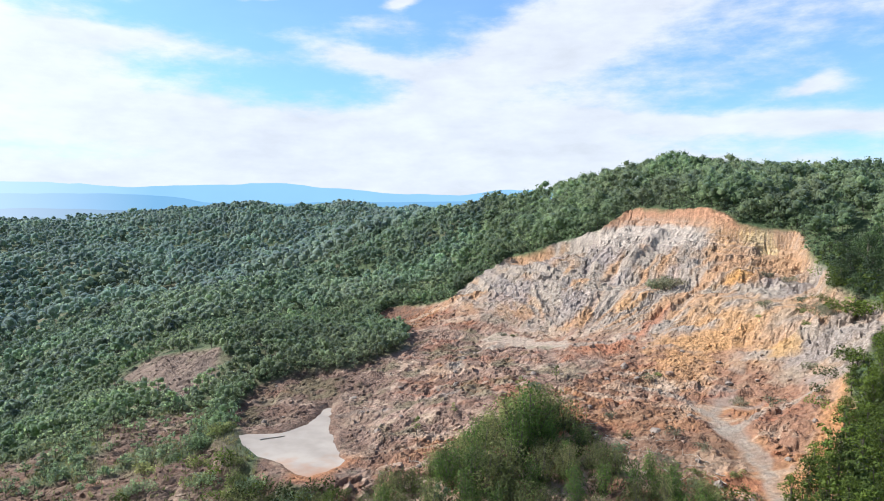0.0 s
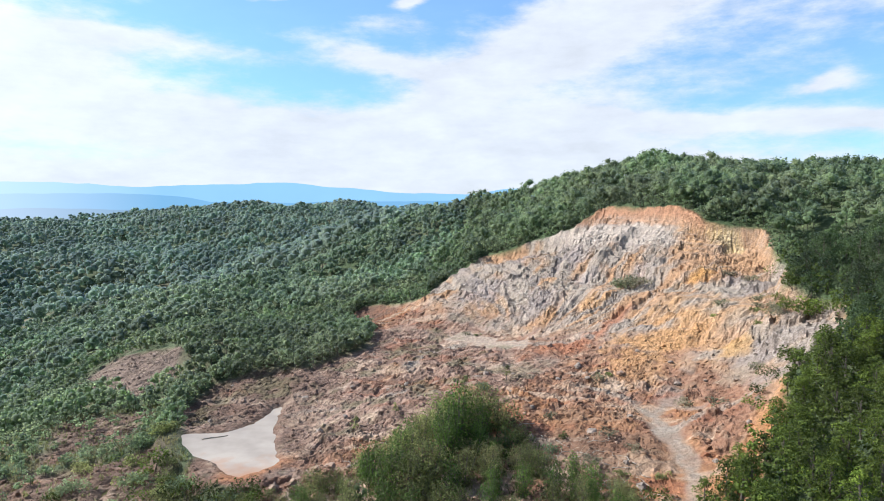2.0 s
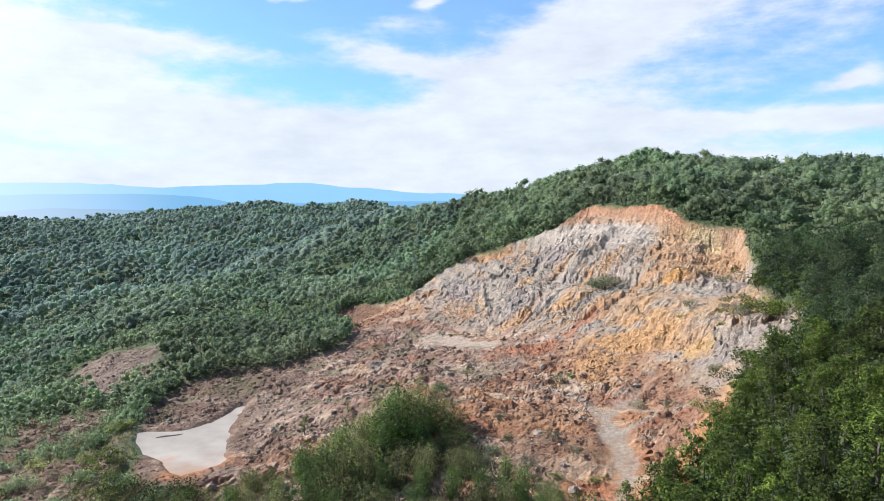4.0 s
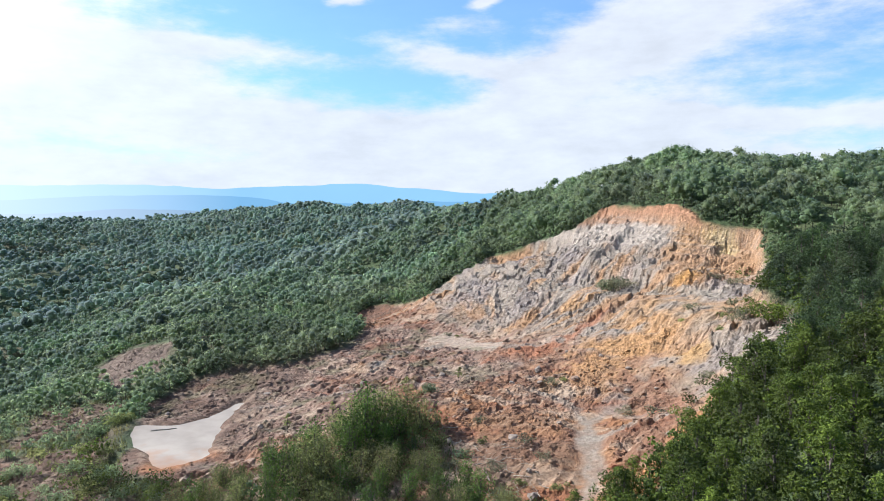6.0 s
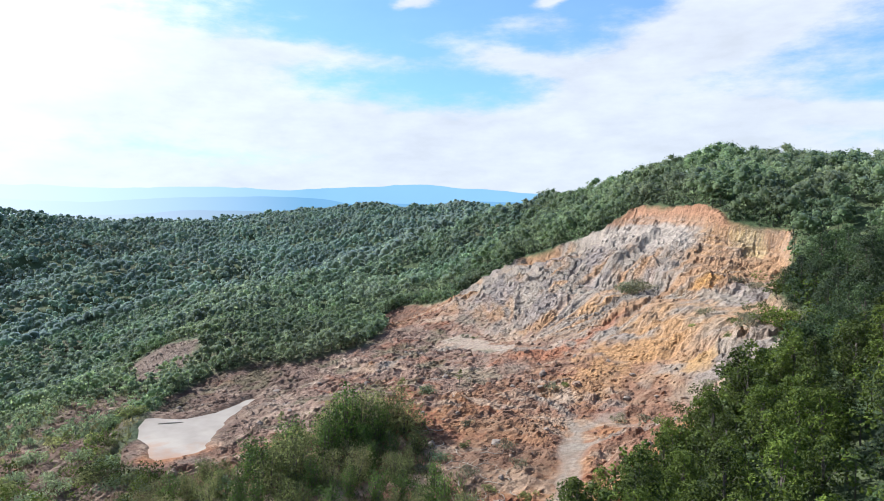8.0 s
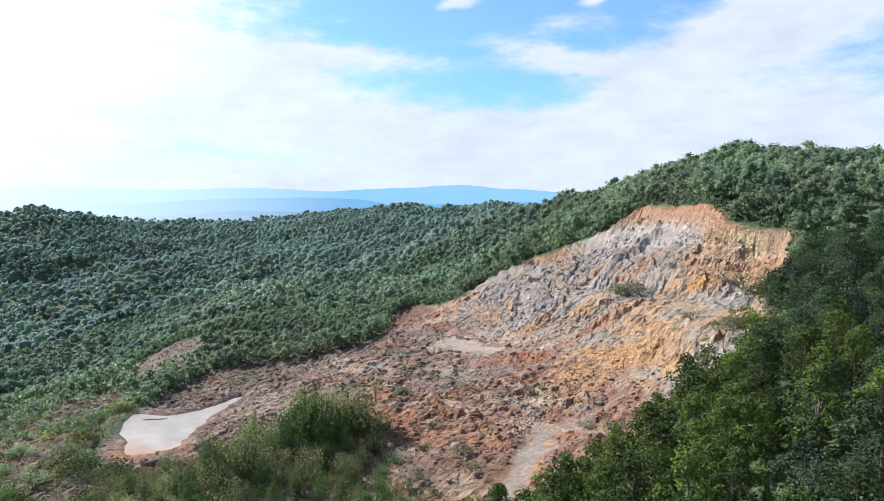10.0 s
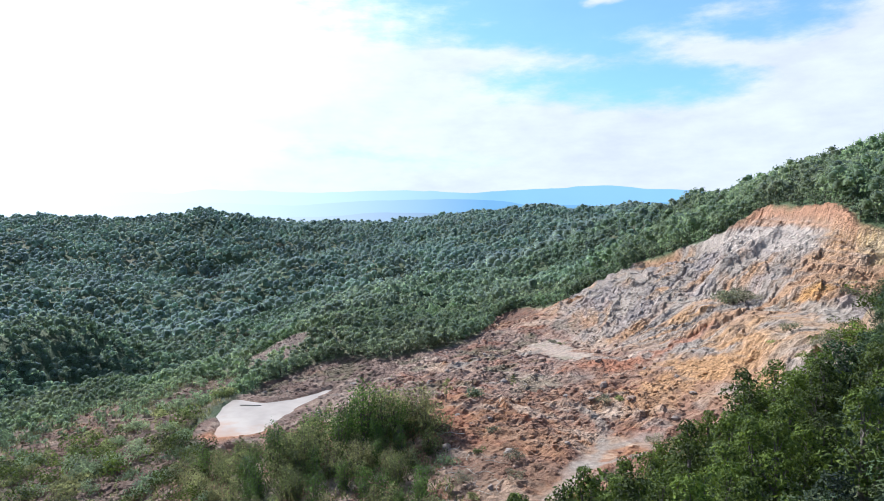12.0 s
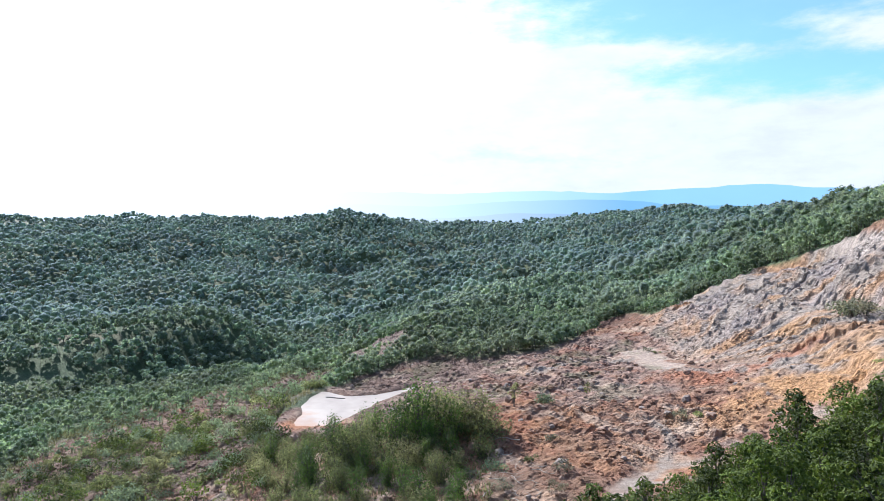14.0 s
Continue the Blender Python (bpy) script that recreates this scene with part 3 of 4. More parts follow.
    for line, w in ((TRACK, 2.9), (STREAM, 1.3), (TERRACE, 1.8), ([(36, 214), (48, 207), (60, 205)], 2.2), ([(20, 226), (8, 214), (4, 200)], 2.4), ([(64, 150), (60, 163), (52, 172)], 2.2), ([(63, 140), (74, 146), (86, 146)], 2.0), ([(52, 80), (55, 92), (58, 104)], 4.5)):
        k = 1 - step(along(x, y, line) + 3.2 * n2 + 1.6 * n4, 0.3 * w, w)
        base = lay(base, (0.35, 0.315, 0.275), k * (0.55 + 0.3 * step(n4, -0.3, 0.3)))
    for cx, cy, rx, ry in PALE_SPOTS:
        d = np.hypot((x - cx) / rx, (y - cy) / ry) - 0.8 * n4 - 0.3 * n2
        base = lay(base, (0.46, 0.38, 0.31), (1 - step(d, 0.3, 0.9)) * 0.6)
    bank = 1 - step(along(x, y, [(64, 112), (72, 120), (80, 128), (90, 138)]) + 2 * n2, 2, 6)
    base = lay(base, (0.47, 0.25, 0.11), bank * 0.85)
    pond = step(inside(x, y, POND) + 2 * n4, -6, -1) * step(150 - y, 0, 12) * step(x + 36, 0, 5)
    base = lay(base, (0.40, 0.18, 0.08), pond * 0.8)
    brown = step(-x - 8 + 8 * n1, 0, 22) * (1 - up)
    base = lay(base, (0.15, 0.098, 0.075), brown * 0.8 * (1 - pond) * (1 - 0.6 * step(n4, 0.1, 0.5)))
    scar = step(inside(x, y, SCAR), -3, 3)
    base = lay(base, (0.25, 0.195, 0.165), scar * 0.75)
    green = lay(even((0.05, 0.075, 0.03)), (0.08, 0.1, 0.045), step(n2 + 0.4 * n4, -0.2, 0.5))
    green = lay(green, (0.13, 0.105, 0.065), step(n3 + 0.5 * n4, 0.15, 0.6) * 0.6)
    moss = (1 - up) * step(n2 + 0.4 * n3 - 0.2, 0.05, 0.4) * 0.5 * step(60 - x, 0, 30)
    base = lay(base, (0.13, 0.13, 0.06), moss)
    b = bare_ground(x, y)[:, None]
    return green * (1 - b) + base * np.array((0.745, 0.715, 0.66)) * b


def steps_out(lo, hi, fine, grow, end):
    s = list(np.arange(lo, hi + 0.01, fine))
    d = fine
    while s[-1] < end:
        d *= grow
        s.append(s[-1] + d)
    d = fine
    while s[0] > -end:
        d *= grow
        s.insert(0, s[0] - d)
    return np.array(s)


def mesh_object(name, verts, faces, mat, parent=None, smooth_faces=False):
    me = bpy.data.meshes.new(name)
    verts, faces = np.asarray(verts, np.float32), np.asarray(faces, np.int32)
    me.vertices.add(len(verts))
    me.vertices.foreach_set("co", verts.ravel())
    k = faces.shape[1]
    me.loops.add(faces.size)
    me.loops.foreach_set("vertex_index", faces.ravel())
    me.polygons.add(len(faces))
    me.polygons.foreach_set("loop_start", np.arange(0, faces.size, k, dtype=np.int32))
    me.polygons.foreach_set("use_smooth", np.full(len(faces), smooth_faces))
    me.update(calc_edges=True)
    me.materials.append(mat)
    ob = new(name, me)
    ob.parent = parent
    return ob


xs, ys = steps_out(-60, 122, 0.56, 1.08, 4900), steps_out(102, 306, 0.56, 1.08, 4900)
gx, gy = np.meshgrid(xs, ys)
flat_x, flat_y = gx.ravel(), gy.ravel()
flat_z = height(flat_x, flat_y)
nx, ny = len(xs), len(ys)
i, j = np.meshgrid(np.arange(nx - 1), np.arange(ny - 1))
a = (j * nx + i).ravel()
ground = mesh_object("ground", np.c_[flat_x, flat_y, flat_z], np.c_[a, a + 1, a + nx + 1, a + nx], EARTH, None, True)
ground.data.polygons.foreach_set("use_smooth", bare_ground(flat_x, flat_y)[a] < 0.5)
tagged(ground, "hilly land with a bare quarried hillside of ochre and grey earth", "ground", kind="structure")
colour = ground.data.attributes.new("soil", "FLOAT_COLOR", "POINT")
colour.data.foreach_set("color", np.c_[np.clip(soil_colour(flat_x, flat_y, flat_z), 0, 1), np.ones(len(flat_x))].astype(np.float32).ravel())
crag = ground.data.attributes.new("crag", "FLOAT", "POINT")
crag.data.foreach_set("value", (bare_ground(flat_x, flat_y) * step(along(flat_x, flat_y, TRACK), 1.5, 4) * (1 - step(inside(flat_x, flat_y, MUDFLAT), -3, 1)) * step(grain(flat_x, flat_y, 11, 3, 65), -0.35, 0.25)).astype(np.float32))


def water_sheet():
    px, py = np.meshgrid(np.arange(-58, -16, 1.0), np.arange(126, 190, 1.0))
    n, m = px.shape[1], px.shape[0]
    keep = inside(px, py, POND) > -3.2
    i, j = np.meshgrid(np.arange(n - 1), np.arange(m - 1))
    a = (j * n + i).ravel()
    a = a[(keep[:-1, :-1] & keep[1:, :-1] & keep[:-1, 1:] & keep[1:, 1:]).ravel()]
    w = mesh_object("water", np.c_[px.ravel(), py.ravel(), np.full(px.size, POND_LEVEL)], np.c_[a, a + 1, a + n + 1, a + n], WATER)
    return tagged(w, "milky silt-laden pond lying in the quarry floor", "pond", kind="structure")


water_sheet()


def mountains(name, distance, top, rough, seed, mat, label):
    """A far range all round the horizon."""
    n = 480
    ang = np.linspace(0, 2 * np.pi, n, endpoint=False)
    ux, uy = np.cos(ang), np.sin(ang)
    lift = top * (1 + rough * grain(ux * 10, uy * 10, 2.5, 5, seed, 0.5))
    rows = []
    for back, share in ((-0.06, -0.4), (-0.03, 0.45), (0.0, 1.0), (0.04, 0.5), (0.08, -0.4)):
        r = distance * (1 + back)
        wob = 1 + (0.012 * grain(ux * 30, uy * 30, 2, 4, seed + 9) if share not in (1.0,) else 0)
        rows.append(np.c_[ux * r * wob, uy * r * wob, np.where(share < 0, -80, lift * share)])
    v = np.concatenate(rows)
    i, j = np.meshgrid(np.arange(n), np.arange(4))
    a, b = (j * n + i).ravel(), (j * n + (i + 1) % n).ravel()
    ob = mesh_object(name, v, np.c_[a, b, b + n, a + n], mat, None, True)
    return tagged(ob, label, "mountain range", kind="structure")


# three ranges, each with its own depth of haze in the glowing colour
mountains("backdrop_near_hills", 2350, 88, 0.35, 71, distance_haze_material("blue grey distance", (0.115, 0.195, 0.27), 1.0), "low wooded hills, blue-grey with distance")
mountains("backdrop_middle_range", 3200, 150, 0.35, 75, distance_haze_material("blue distance", (0.13, 0.255, 0.37), 1.0), "blue mountain range in the far distance")
mountains("backdrop_far_range", 4300, 238, 0.4, 78, distance_haze_material("pale blue distance", (0.19, 0.335, 0.475), 1.0), "pale blue mountain range on the horizon")


# ---- trees ----
rng = np.random.default_rng(7)


def leaf_sheets(points, normals, size, spread_=0.6, shape=0.55):
    """Leaf sprays: one folded four-cornered leaf at each point."""
    n = len(points)
    nor = normals + rng.normal(0, spread_, (n, 3))
    nor /= np.linalg.norm(nor, axis=1)[:, None] + 1e-9
    side = np.cross(nor, rng.normal(0, 1, (n, 3)))
    side /= np.linalg.norm(side, axis=1)[:, None] + 1e-9
    fore = np.cross(nor, side)
    s = (size * rng.uniform(0.65, 1.3, n))[:, None]
    dip = nor * s * 0.18
    v = np.stack([points - fore * s * 0.5, points + side * s * 0.5 * shape - dip, points + fore * s * 0.55, points - side * s * 0.5 * shape - dip], 1).reshape(-1, 3)
    a = np.arange(n) * 4
    return v, np.c_[a, a + 1, a + 2, a + 3]


def on_ball(n):
    d = rng.normal(0, 1, (n, 3))
    return d / np.linalg.norm(d, axis=1)[:, None]


def crown_points(clumps, per, flat=0.75):
    """Points and outward ways over a set of clumps: rows x, y, z, r."""
    pts, nor = [], []
    for cx, cy, cz, r in clumps:
        d = on_ball(per)
        d = d[d[:, 2] > -0.55]
        rad = r * rng.uniform(0.72, 1.08, len(d))
        pts.append(np.c_[cx + d[:, 0] * rad, cy + d[:, 1] * rad, cz + d[:, 2] * rad * flat])
        nor.append(d * np.array((1, 1, 1.3)) + np.array((0, 0, 0.35)))
    return np.concatenate(pts), np.concatenate(nor)


def tube(path, radii, sides=6):
    """A tapered, bent stem."""
    path = np.asarray(path, float)
    n = len(path)
    ang = np.linspace(0, 2 * np.pi, sides, endpoint=False)
    v = []
    for k in range(n):
        t = path[min(k + 1, n - 1)] - path[max(k - 1, 0)]
        t = t / (np.linalg.norm(t) + 1e-9)
        u = np.cross(t, (0.31, 0.9, 0.2))
        u /= np.linalg.norm(u)
        w = np.cross(t, u)
        v.append(path[k] + radii[k] * (np.cos(ang)[:, None] * u + np.sin(ang)[:, None] * w))
    v = np.concatenate(v)
    i, j = np.meshgrid(np.arange(sides), np.arange(n - 1))
    a, b = (j * sides + i).ravel(), (j * sides + (i + 1) % sides).ravel()
    return v, np.c_[a, b, b + sides, a + sides]


def join(pieces):
    vs, fs, o = [], [], 0
    for v, f in pieces:
        vs.append(v)
        fs.append(f + o)
        o += len(v)
    return np.concatenate(vs), np.concatenate(fs)


def build_tree(name, tall, wide, clump_count, per, leaf, mat, bottom=0.35, narrow=0.0):
    """A tree: tapered trunk, limbs that reach the clumps, and a crown of leaves with gaps."""
    root = new(name)
    clumps, lean = [], rng.normal(0, 0.04 * tall, 2)
    for k in range(clump_count):
        u = (k + 0.5) / clump_count
        zz = tall * (bottom + (0.96 - bottom) * u)
        bulge = math.sin(math.pi * (0.12 + 0.80 * u)) * (1 - narrow * u)
        a, rad = k * 2.4 + rng.uniform(-0.5, 0.5), wide * bulge * rng.uniform(0.35, 0.8)
        r = wide * rng.uniform(0.34, 0.52) * (0.6 + 0.4 * bulge)
        clumps.append((math.cos(a) * rad + lean[0] * u, math.sin(a) * rad + lean[1] * u, zz - 0.3 * r, r))
    clumps.append((lean[0], lean[1], tall * 0.93, wide * 0.36))
    path = [(lean[0] * u * u, lean[1] * u * u, tall * u * 0.9 - 0.4 * (u == 0)) for u in (0, 0.2, 0.45, 0.7, 1.0)]
    r0 = 0.022 * tall
    mesh_object("trunk", *tube(path, [r0 * 1.5, r0, r0 * 0.75, r0 * 0.45, r0 * 0.12], 7), BARK, root, True)
    for cx, cy, cz, r in clumps[::2]:
        s = np.array((lean[0] * 0.2, lean[1] * 0.2, max(0.15 * tall, cz - 0.28 * tall)))
        e = np.array((cx, cy, cz))
        mesh_object("limb", *tube([s, 0.5 * (s + e) + np.array((0, 0, 0.03 * tall)), e], [r0 * 0.5, r0 * 0.3, r0 * 0.08], 5), BARK, root, True)
    pts, nor = crown_points(clumps, per)
    mesh_object("crown", *leaf_sheets(pts, nor, leaf), mat, root)
    return root


def build_feather(name, tall, wide, stems, per, mat):
    """A bushy, feathery tree with many upright sprays of fine leaves."""
    root = new(name)
    pts, nor = [], []
    for k in range(stems):
        a, r = rng.uniform(0, 6.28), wide * rng.uniform(0.05, 1.0)
        h = tall * rng.uniform(0.6, 1.0) * (1 - 0.3 * r / wide)
        top = np.array((math.cos(a) * r, math.sin(a) * r, h))
        foot = np.array((0.18 * top[0], 0.18 * top[1], -0.3))
        mesh_object("stem", *tube([foot, 0.45 * (foot + top) + np.array((0, 0, 0.05 * h)), top], [0.09, 0.06, 0.015], 5), BARK, root, True)
        u = rng.uniform(0.03, 1.0, per)
        puff = (0.22 + 0.5 * np.sin(np.pi * np.clip(u * 0.85 + 0.1, 0, 1)))[:, None] * rng.normal(0, 0.5, (per, 3)) * wide * 0.85
        pts.append(foot + (top - foot) * u[:, None] + puff)
        nor.append(puff + np.array((0, 0, 0.4)))
    pts = np.concatenate(pts)
    pts[:, 2] = np.maximum(pts[:, 2] - 0.05 * np.hypot(pts[:, 0], pts[:, 1]) ** 1.6, 0.05)
    mesh_object("crown", *leaf_sheets(pts, np.concatenate(nor), 0.46, 0.8, 0.55), mat, root)
    return root


def build_bush(name, tall, wide, per, mat, leaf=0.32):
    root = new(name)
    clumps = [(rng.normal(0, 0.4) * wide, rng.normal(0, 0.4) * wide, tall * rng.uniform(0.2, 0.62), wide * rng.uniform(0.3, 0.5)) for _ in range(7)]
    for c in clumps[:4]:
        mesh_object("stem", *tube([(0, 0, -0.25), (0.4 * c[0], 0.4 * c[1], 0.4 * c[2]), c[:3]], [0.05, 0.035, 0.01], 5), BARK, root, True)
    pts, nor = crown_points(clumps, per, 0.85)
    pts[:, 2] = np.maximum(pts[:, 2], 0.05)
    mesh_object("crown", *leaf_sheets(pts, nor, leaf, 0.8), mat, root)
    return root


used_models = set()


def plant(model, x, y, size, label, category, group, sink=0.0):
    m = pose(x, y, float(height(np.array([x]), np.array([y]))[0]) - sink, 0, 0, float(rng.uniform(0, 360))) @ Matrix.Diagonal((size, size, size, 1))
    if model.name not in used_models:
        used_models.add(model.name)
        model.matrix_basis = m
        ob = model
    else:
        ob = model.copy()
        scene.collection.objects.link(ob)
        ob.matrix_basis = m
        for part_ in model.children:
            c = part_.copy()
            scene.collection.objects.link(c)
            c.parent = ob
    return tagged(ob, label, category, group)


def scatter(x0, x1, y0, y1, gap):
    """Places on a shaken grid."""
    px, py = np.meshgrid(np.arange(x0, x1, gap), np.arange(y0, y1, gap))
    px = px.ravel() + rng.uniform(-0.45, 0.45, px.size) * gap
    py = py.ravel() + rng.uniform(-0.45, 0.45, py.size) * gap
    return px, py


# the stand of broad-leaved trees beside the quarry
STAND_AREA = [(43, 88), (56, 104), (68, 116), (84, 130), (99, 138), (110, 148), (113, 162), (109, 172), (113, 187), (124, 205), (132, 200), (150, 150), (140, 70), (110, 60), (70, 60)]
models = [build_tree("tree", t, w, c, 80, 0.54, mt, b) for t, w, c, mt, b in (
    (10.5, 4.2, 15, LEAF_BRIGHT, 0.2), (9, 3.6, 14, LEAF_BRIGHT, 0.15), (11.5, 4.0, 16, LEAF_DEEP, 0.25), (8, 3.8, 13, LEAF_DEEP, 0.12), (12, 3.4, 15, LEAF_BRIGHT, 0.28), (9.5, 4.4, 15, LEAF_DEEP, 0.2))]
tx, ty = scatter(50, 155, 60, 205, 5.7)
ok = inside(tx, ty, STAND_AREA) > 0
tx, ty = tx[ok][:290], ty[ok][:290]
for x, y in zip(tx, ty):
    k = int(rng.integers(0, 6))
    deep_in = float(inside(np.array([x]), np.array([y]), QUARRY)[0]) * -1
    # dark leaves upslope carry its shade in their colour, bright ones the lit edge
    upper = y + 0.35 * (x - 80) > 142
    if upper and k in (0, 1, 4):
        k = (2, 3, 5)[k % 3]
    elif not upper and deep_in < 30 and k in (2, 3, 5):
        k = (0, 1, 4)[k % 3]
    edge = float(np.clip(0.74 + 0.03 * inside(np.array([x]), np.array([y]), QUARRY)[0] * -1, 0.72, 1.0))
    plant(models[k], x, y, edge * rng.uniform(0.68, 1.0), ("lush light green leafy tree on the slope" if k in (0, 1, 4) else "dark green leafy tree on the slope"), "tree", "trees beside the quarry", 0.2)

# the feathery thicket on the quarry floor
THICKET = [(-16, 122), (-2, 132), (6, 143), (16, 150), (26, 150), (32, 138), (35, 127), (45, 120), (50, 110), (46, 102), (30, 97), (8, 102), (-16, 110)]
feathers = [build_feather("thicket_tree", t, w, s, 88, mt) for t, w, s, mt in ((9.5, 4.0, 13, LEAF_DRY), (8.0, 4.2, 13, LEAF_DRY), (10.0, 3.8, 12, LEAF_VIVID), (6.0, 4.2, 13, LEAF_DRY))]
tx, ty = scatter(-16, 54, 96, 150, 5.0)
d = inside(tx, ty, THICKET)
for x, y, e in zip(tx[d > 0], ty[d > 0], d[d > 0]):
    k = int(rng.integers(0, 4))
    plant(feathers[k], x, y, (0.7 + 0.72 * math.exp(-(float(along(np.array([x]), np.array([y]), [(10, 122), (16, 132), (23, 141)])[0]) / 8.5) ** 2)) * rng.uniform(0.8, 1.12), "tall feathery olive-green thicket tree on bare earth", "tree", "thicket on the quarry floor", 0.1)

sapling = build_tree("sapling", 5.0, 1.5, 7, 34, 0.36, LEAF_DRY, 0.4)
for x, y, size in ((32, 178.5, 0.85), (20, 164, 1.2), (-6, 150, 0.9), (3, 157, 0.7), (60, 104, 0.8)):
    plant(sapling, x, y, size, "slender young tree standing alone on bare earth", "tree", "saplings on the quarry floor", 0.1)

vine = build_feather("vine_tree", 8.5, 2.6, 12, 130, LEAF_VIVID)
for x, y, size in ((22, 131, 0.95), (25, 127, 0.7), (41, 111, 0.75)):
    plant(vine, x, y, size, "tree overgrown with bright green vines in the thicket", "tree", "vine-covered trees", 0.1)

# shrubs on the low ground and in the quarry
bushes = [build_bush("shrub", t, w, 56, mt, 0.36) for t, w, mt in ((2.6, 2.4, LEAF), (2.0, 2.2, LEAF_DRY), (3.2, 2.6, LEAF_BRIGHT), (1.5, 1.8, LEAF_DRY), (2.0, 2.0, LEAF_DUSTY))]
tx, ty = scatter(-140, 40, 62, 192, 3.6)
ok = (inside(tx, ty, LOW) > -2) & ((bare_ground(tx, ty) < 0.6) | (rng.uniform(0, 1, len(tx)) < 0.3)) & (inside(tx, ty, POND) < -4) & (inside(tx, ty, THICKET) < 1.5)
tx, ty = tx[ok], ty[ok]
rank = np.argsort(np.hypot(tx + 20, ty - 110))
near, rest_x, rest_y = rank[:290], tx[rank[290:]], ty[rank[290:]]
for x, y in zip(tx[near], ty[near]):
    plant(bushes[int(rng.integers(0, 4))], x, y, rng.uniform(0.8, 1.9), "green shrub on rough earth", "shrub", "shrubs on the low ground", 0.05)
for x, y, s, k in ((80, 231, 2.7, 1), (83, 229, 2.3, 1), (78, 234, 1.7, 0), (81, 234, 1.9, 1), (108, 176, 1.3, 2), (110, 170, 1.7, 2), (107, 182, 1.0, 2), (113, 184, 1.6, 2), (110, 178, 1.6, 2), (104, 176, 1.4, 1), (103, 184, 0.9, 1), (107, 190, 1.0, 1), (102, 170, 1.3, 1), (107, 168, 1.6, 2), (109, 165, 2.2, 2), (101, 178, 1.2, 3), (106, 173, 1.1, 2), (110, 160, 1.8, 2), (96, 150, 1.4, 1), (88, 146, 1.3, 2), (94, 146, 1.6, 2), (96, 190, 1.2, 1), (92, 186, 0.8, 3), (25, 171, 1.3, 0), (26, 170, 1.1, 0), (57, 176, 1.0, 1), (60, 177, 0.8, 3), (78, 150, 1.3, 1), (84, 141, 1.0, 2), (80, 136, 1.2, 2),
                   (73, 156, 1.1, 1), (22, 235, 0.8, 1), (26, 233, 0.7, 3), (104, 173, 1.1, 1), (108, 215, 1.2, 1), (112, 206, 1.3, 1), (56, 120, 0.9, 3), (50, 138, 1.0, 1), (44, 127, 1.0, 1), (49, 122, 0.8, 3), (53, 130, 0.9, 1), (38, 134, 1.1, 0), (47, 116, 1.2, 0), (41, 140, 0.8, 3), (36, 128, 1.0, 1), (52, 111, 1.1, 2), (92, 158, 1.1, 1), (98, 172, 0.9, 3), (16, 160, 0.8, 3), (40, 150, 0.8, 1)):
    plant(bushes[4 if k == 1 else k], x, y, s, "lone dusty green shrub on bare quarry earth", "shrub", "shrubs in the quarry", 0.05)


def dome(sides, rings, seed):
    """One lumpy leaf mass: a shaken, closed-topped dome of unit size."""
    r = np.random.default_rng(seed)
    v = []
    for k, lat in enumerate(rings):
        a = (np.arange(sides) + 0.5 * k) * 2 * np.pi / sides + r.uniform(-0.2, 0.2, sides)
        rad = r.uniform(0.82, 1.16, sides)
        v.append(np.c_[np.cos(a) * math.cos(lat) * rad, np.sin(a) * math.cos(lat) * rad, math.sin(lat) * rad])
    v.append(np.array([[r.uniform(-0.15, 0.15), r.uniform(-0.15, 0.15), r.uniform(0.9, 1.1)]]))
    f = []
    for k in range(len(rings) - 1):
        for i in range(sides):
            p, q, j = k * sides, (k + 1) * sides, (i + 1) % sides
            f += [(p + i, p + j, q + i), (p + j, q + j, q + i)]
    top = len(rings) * sides
    f += [(top - sides + i, top - sides + (i + 1) % sides, top) for i in range(sides)]
    return np.concatenate(v), np.array(f)


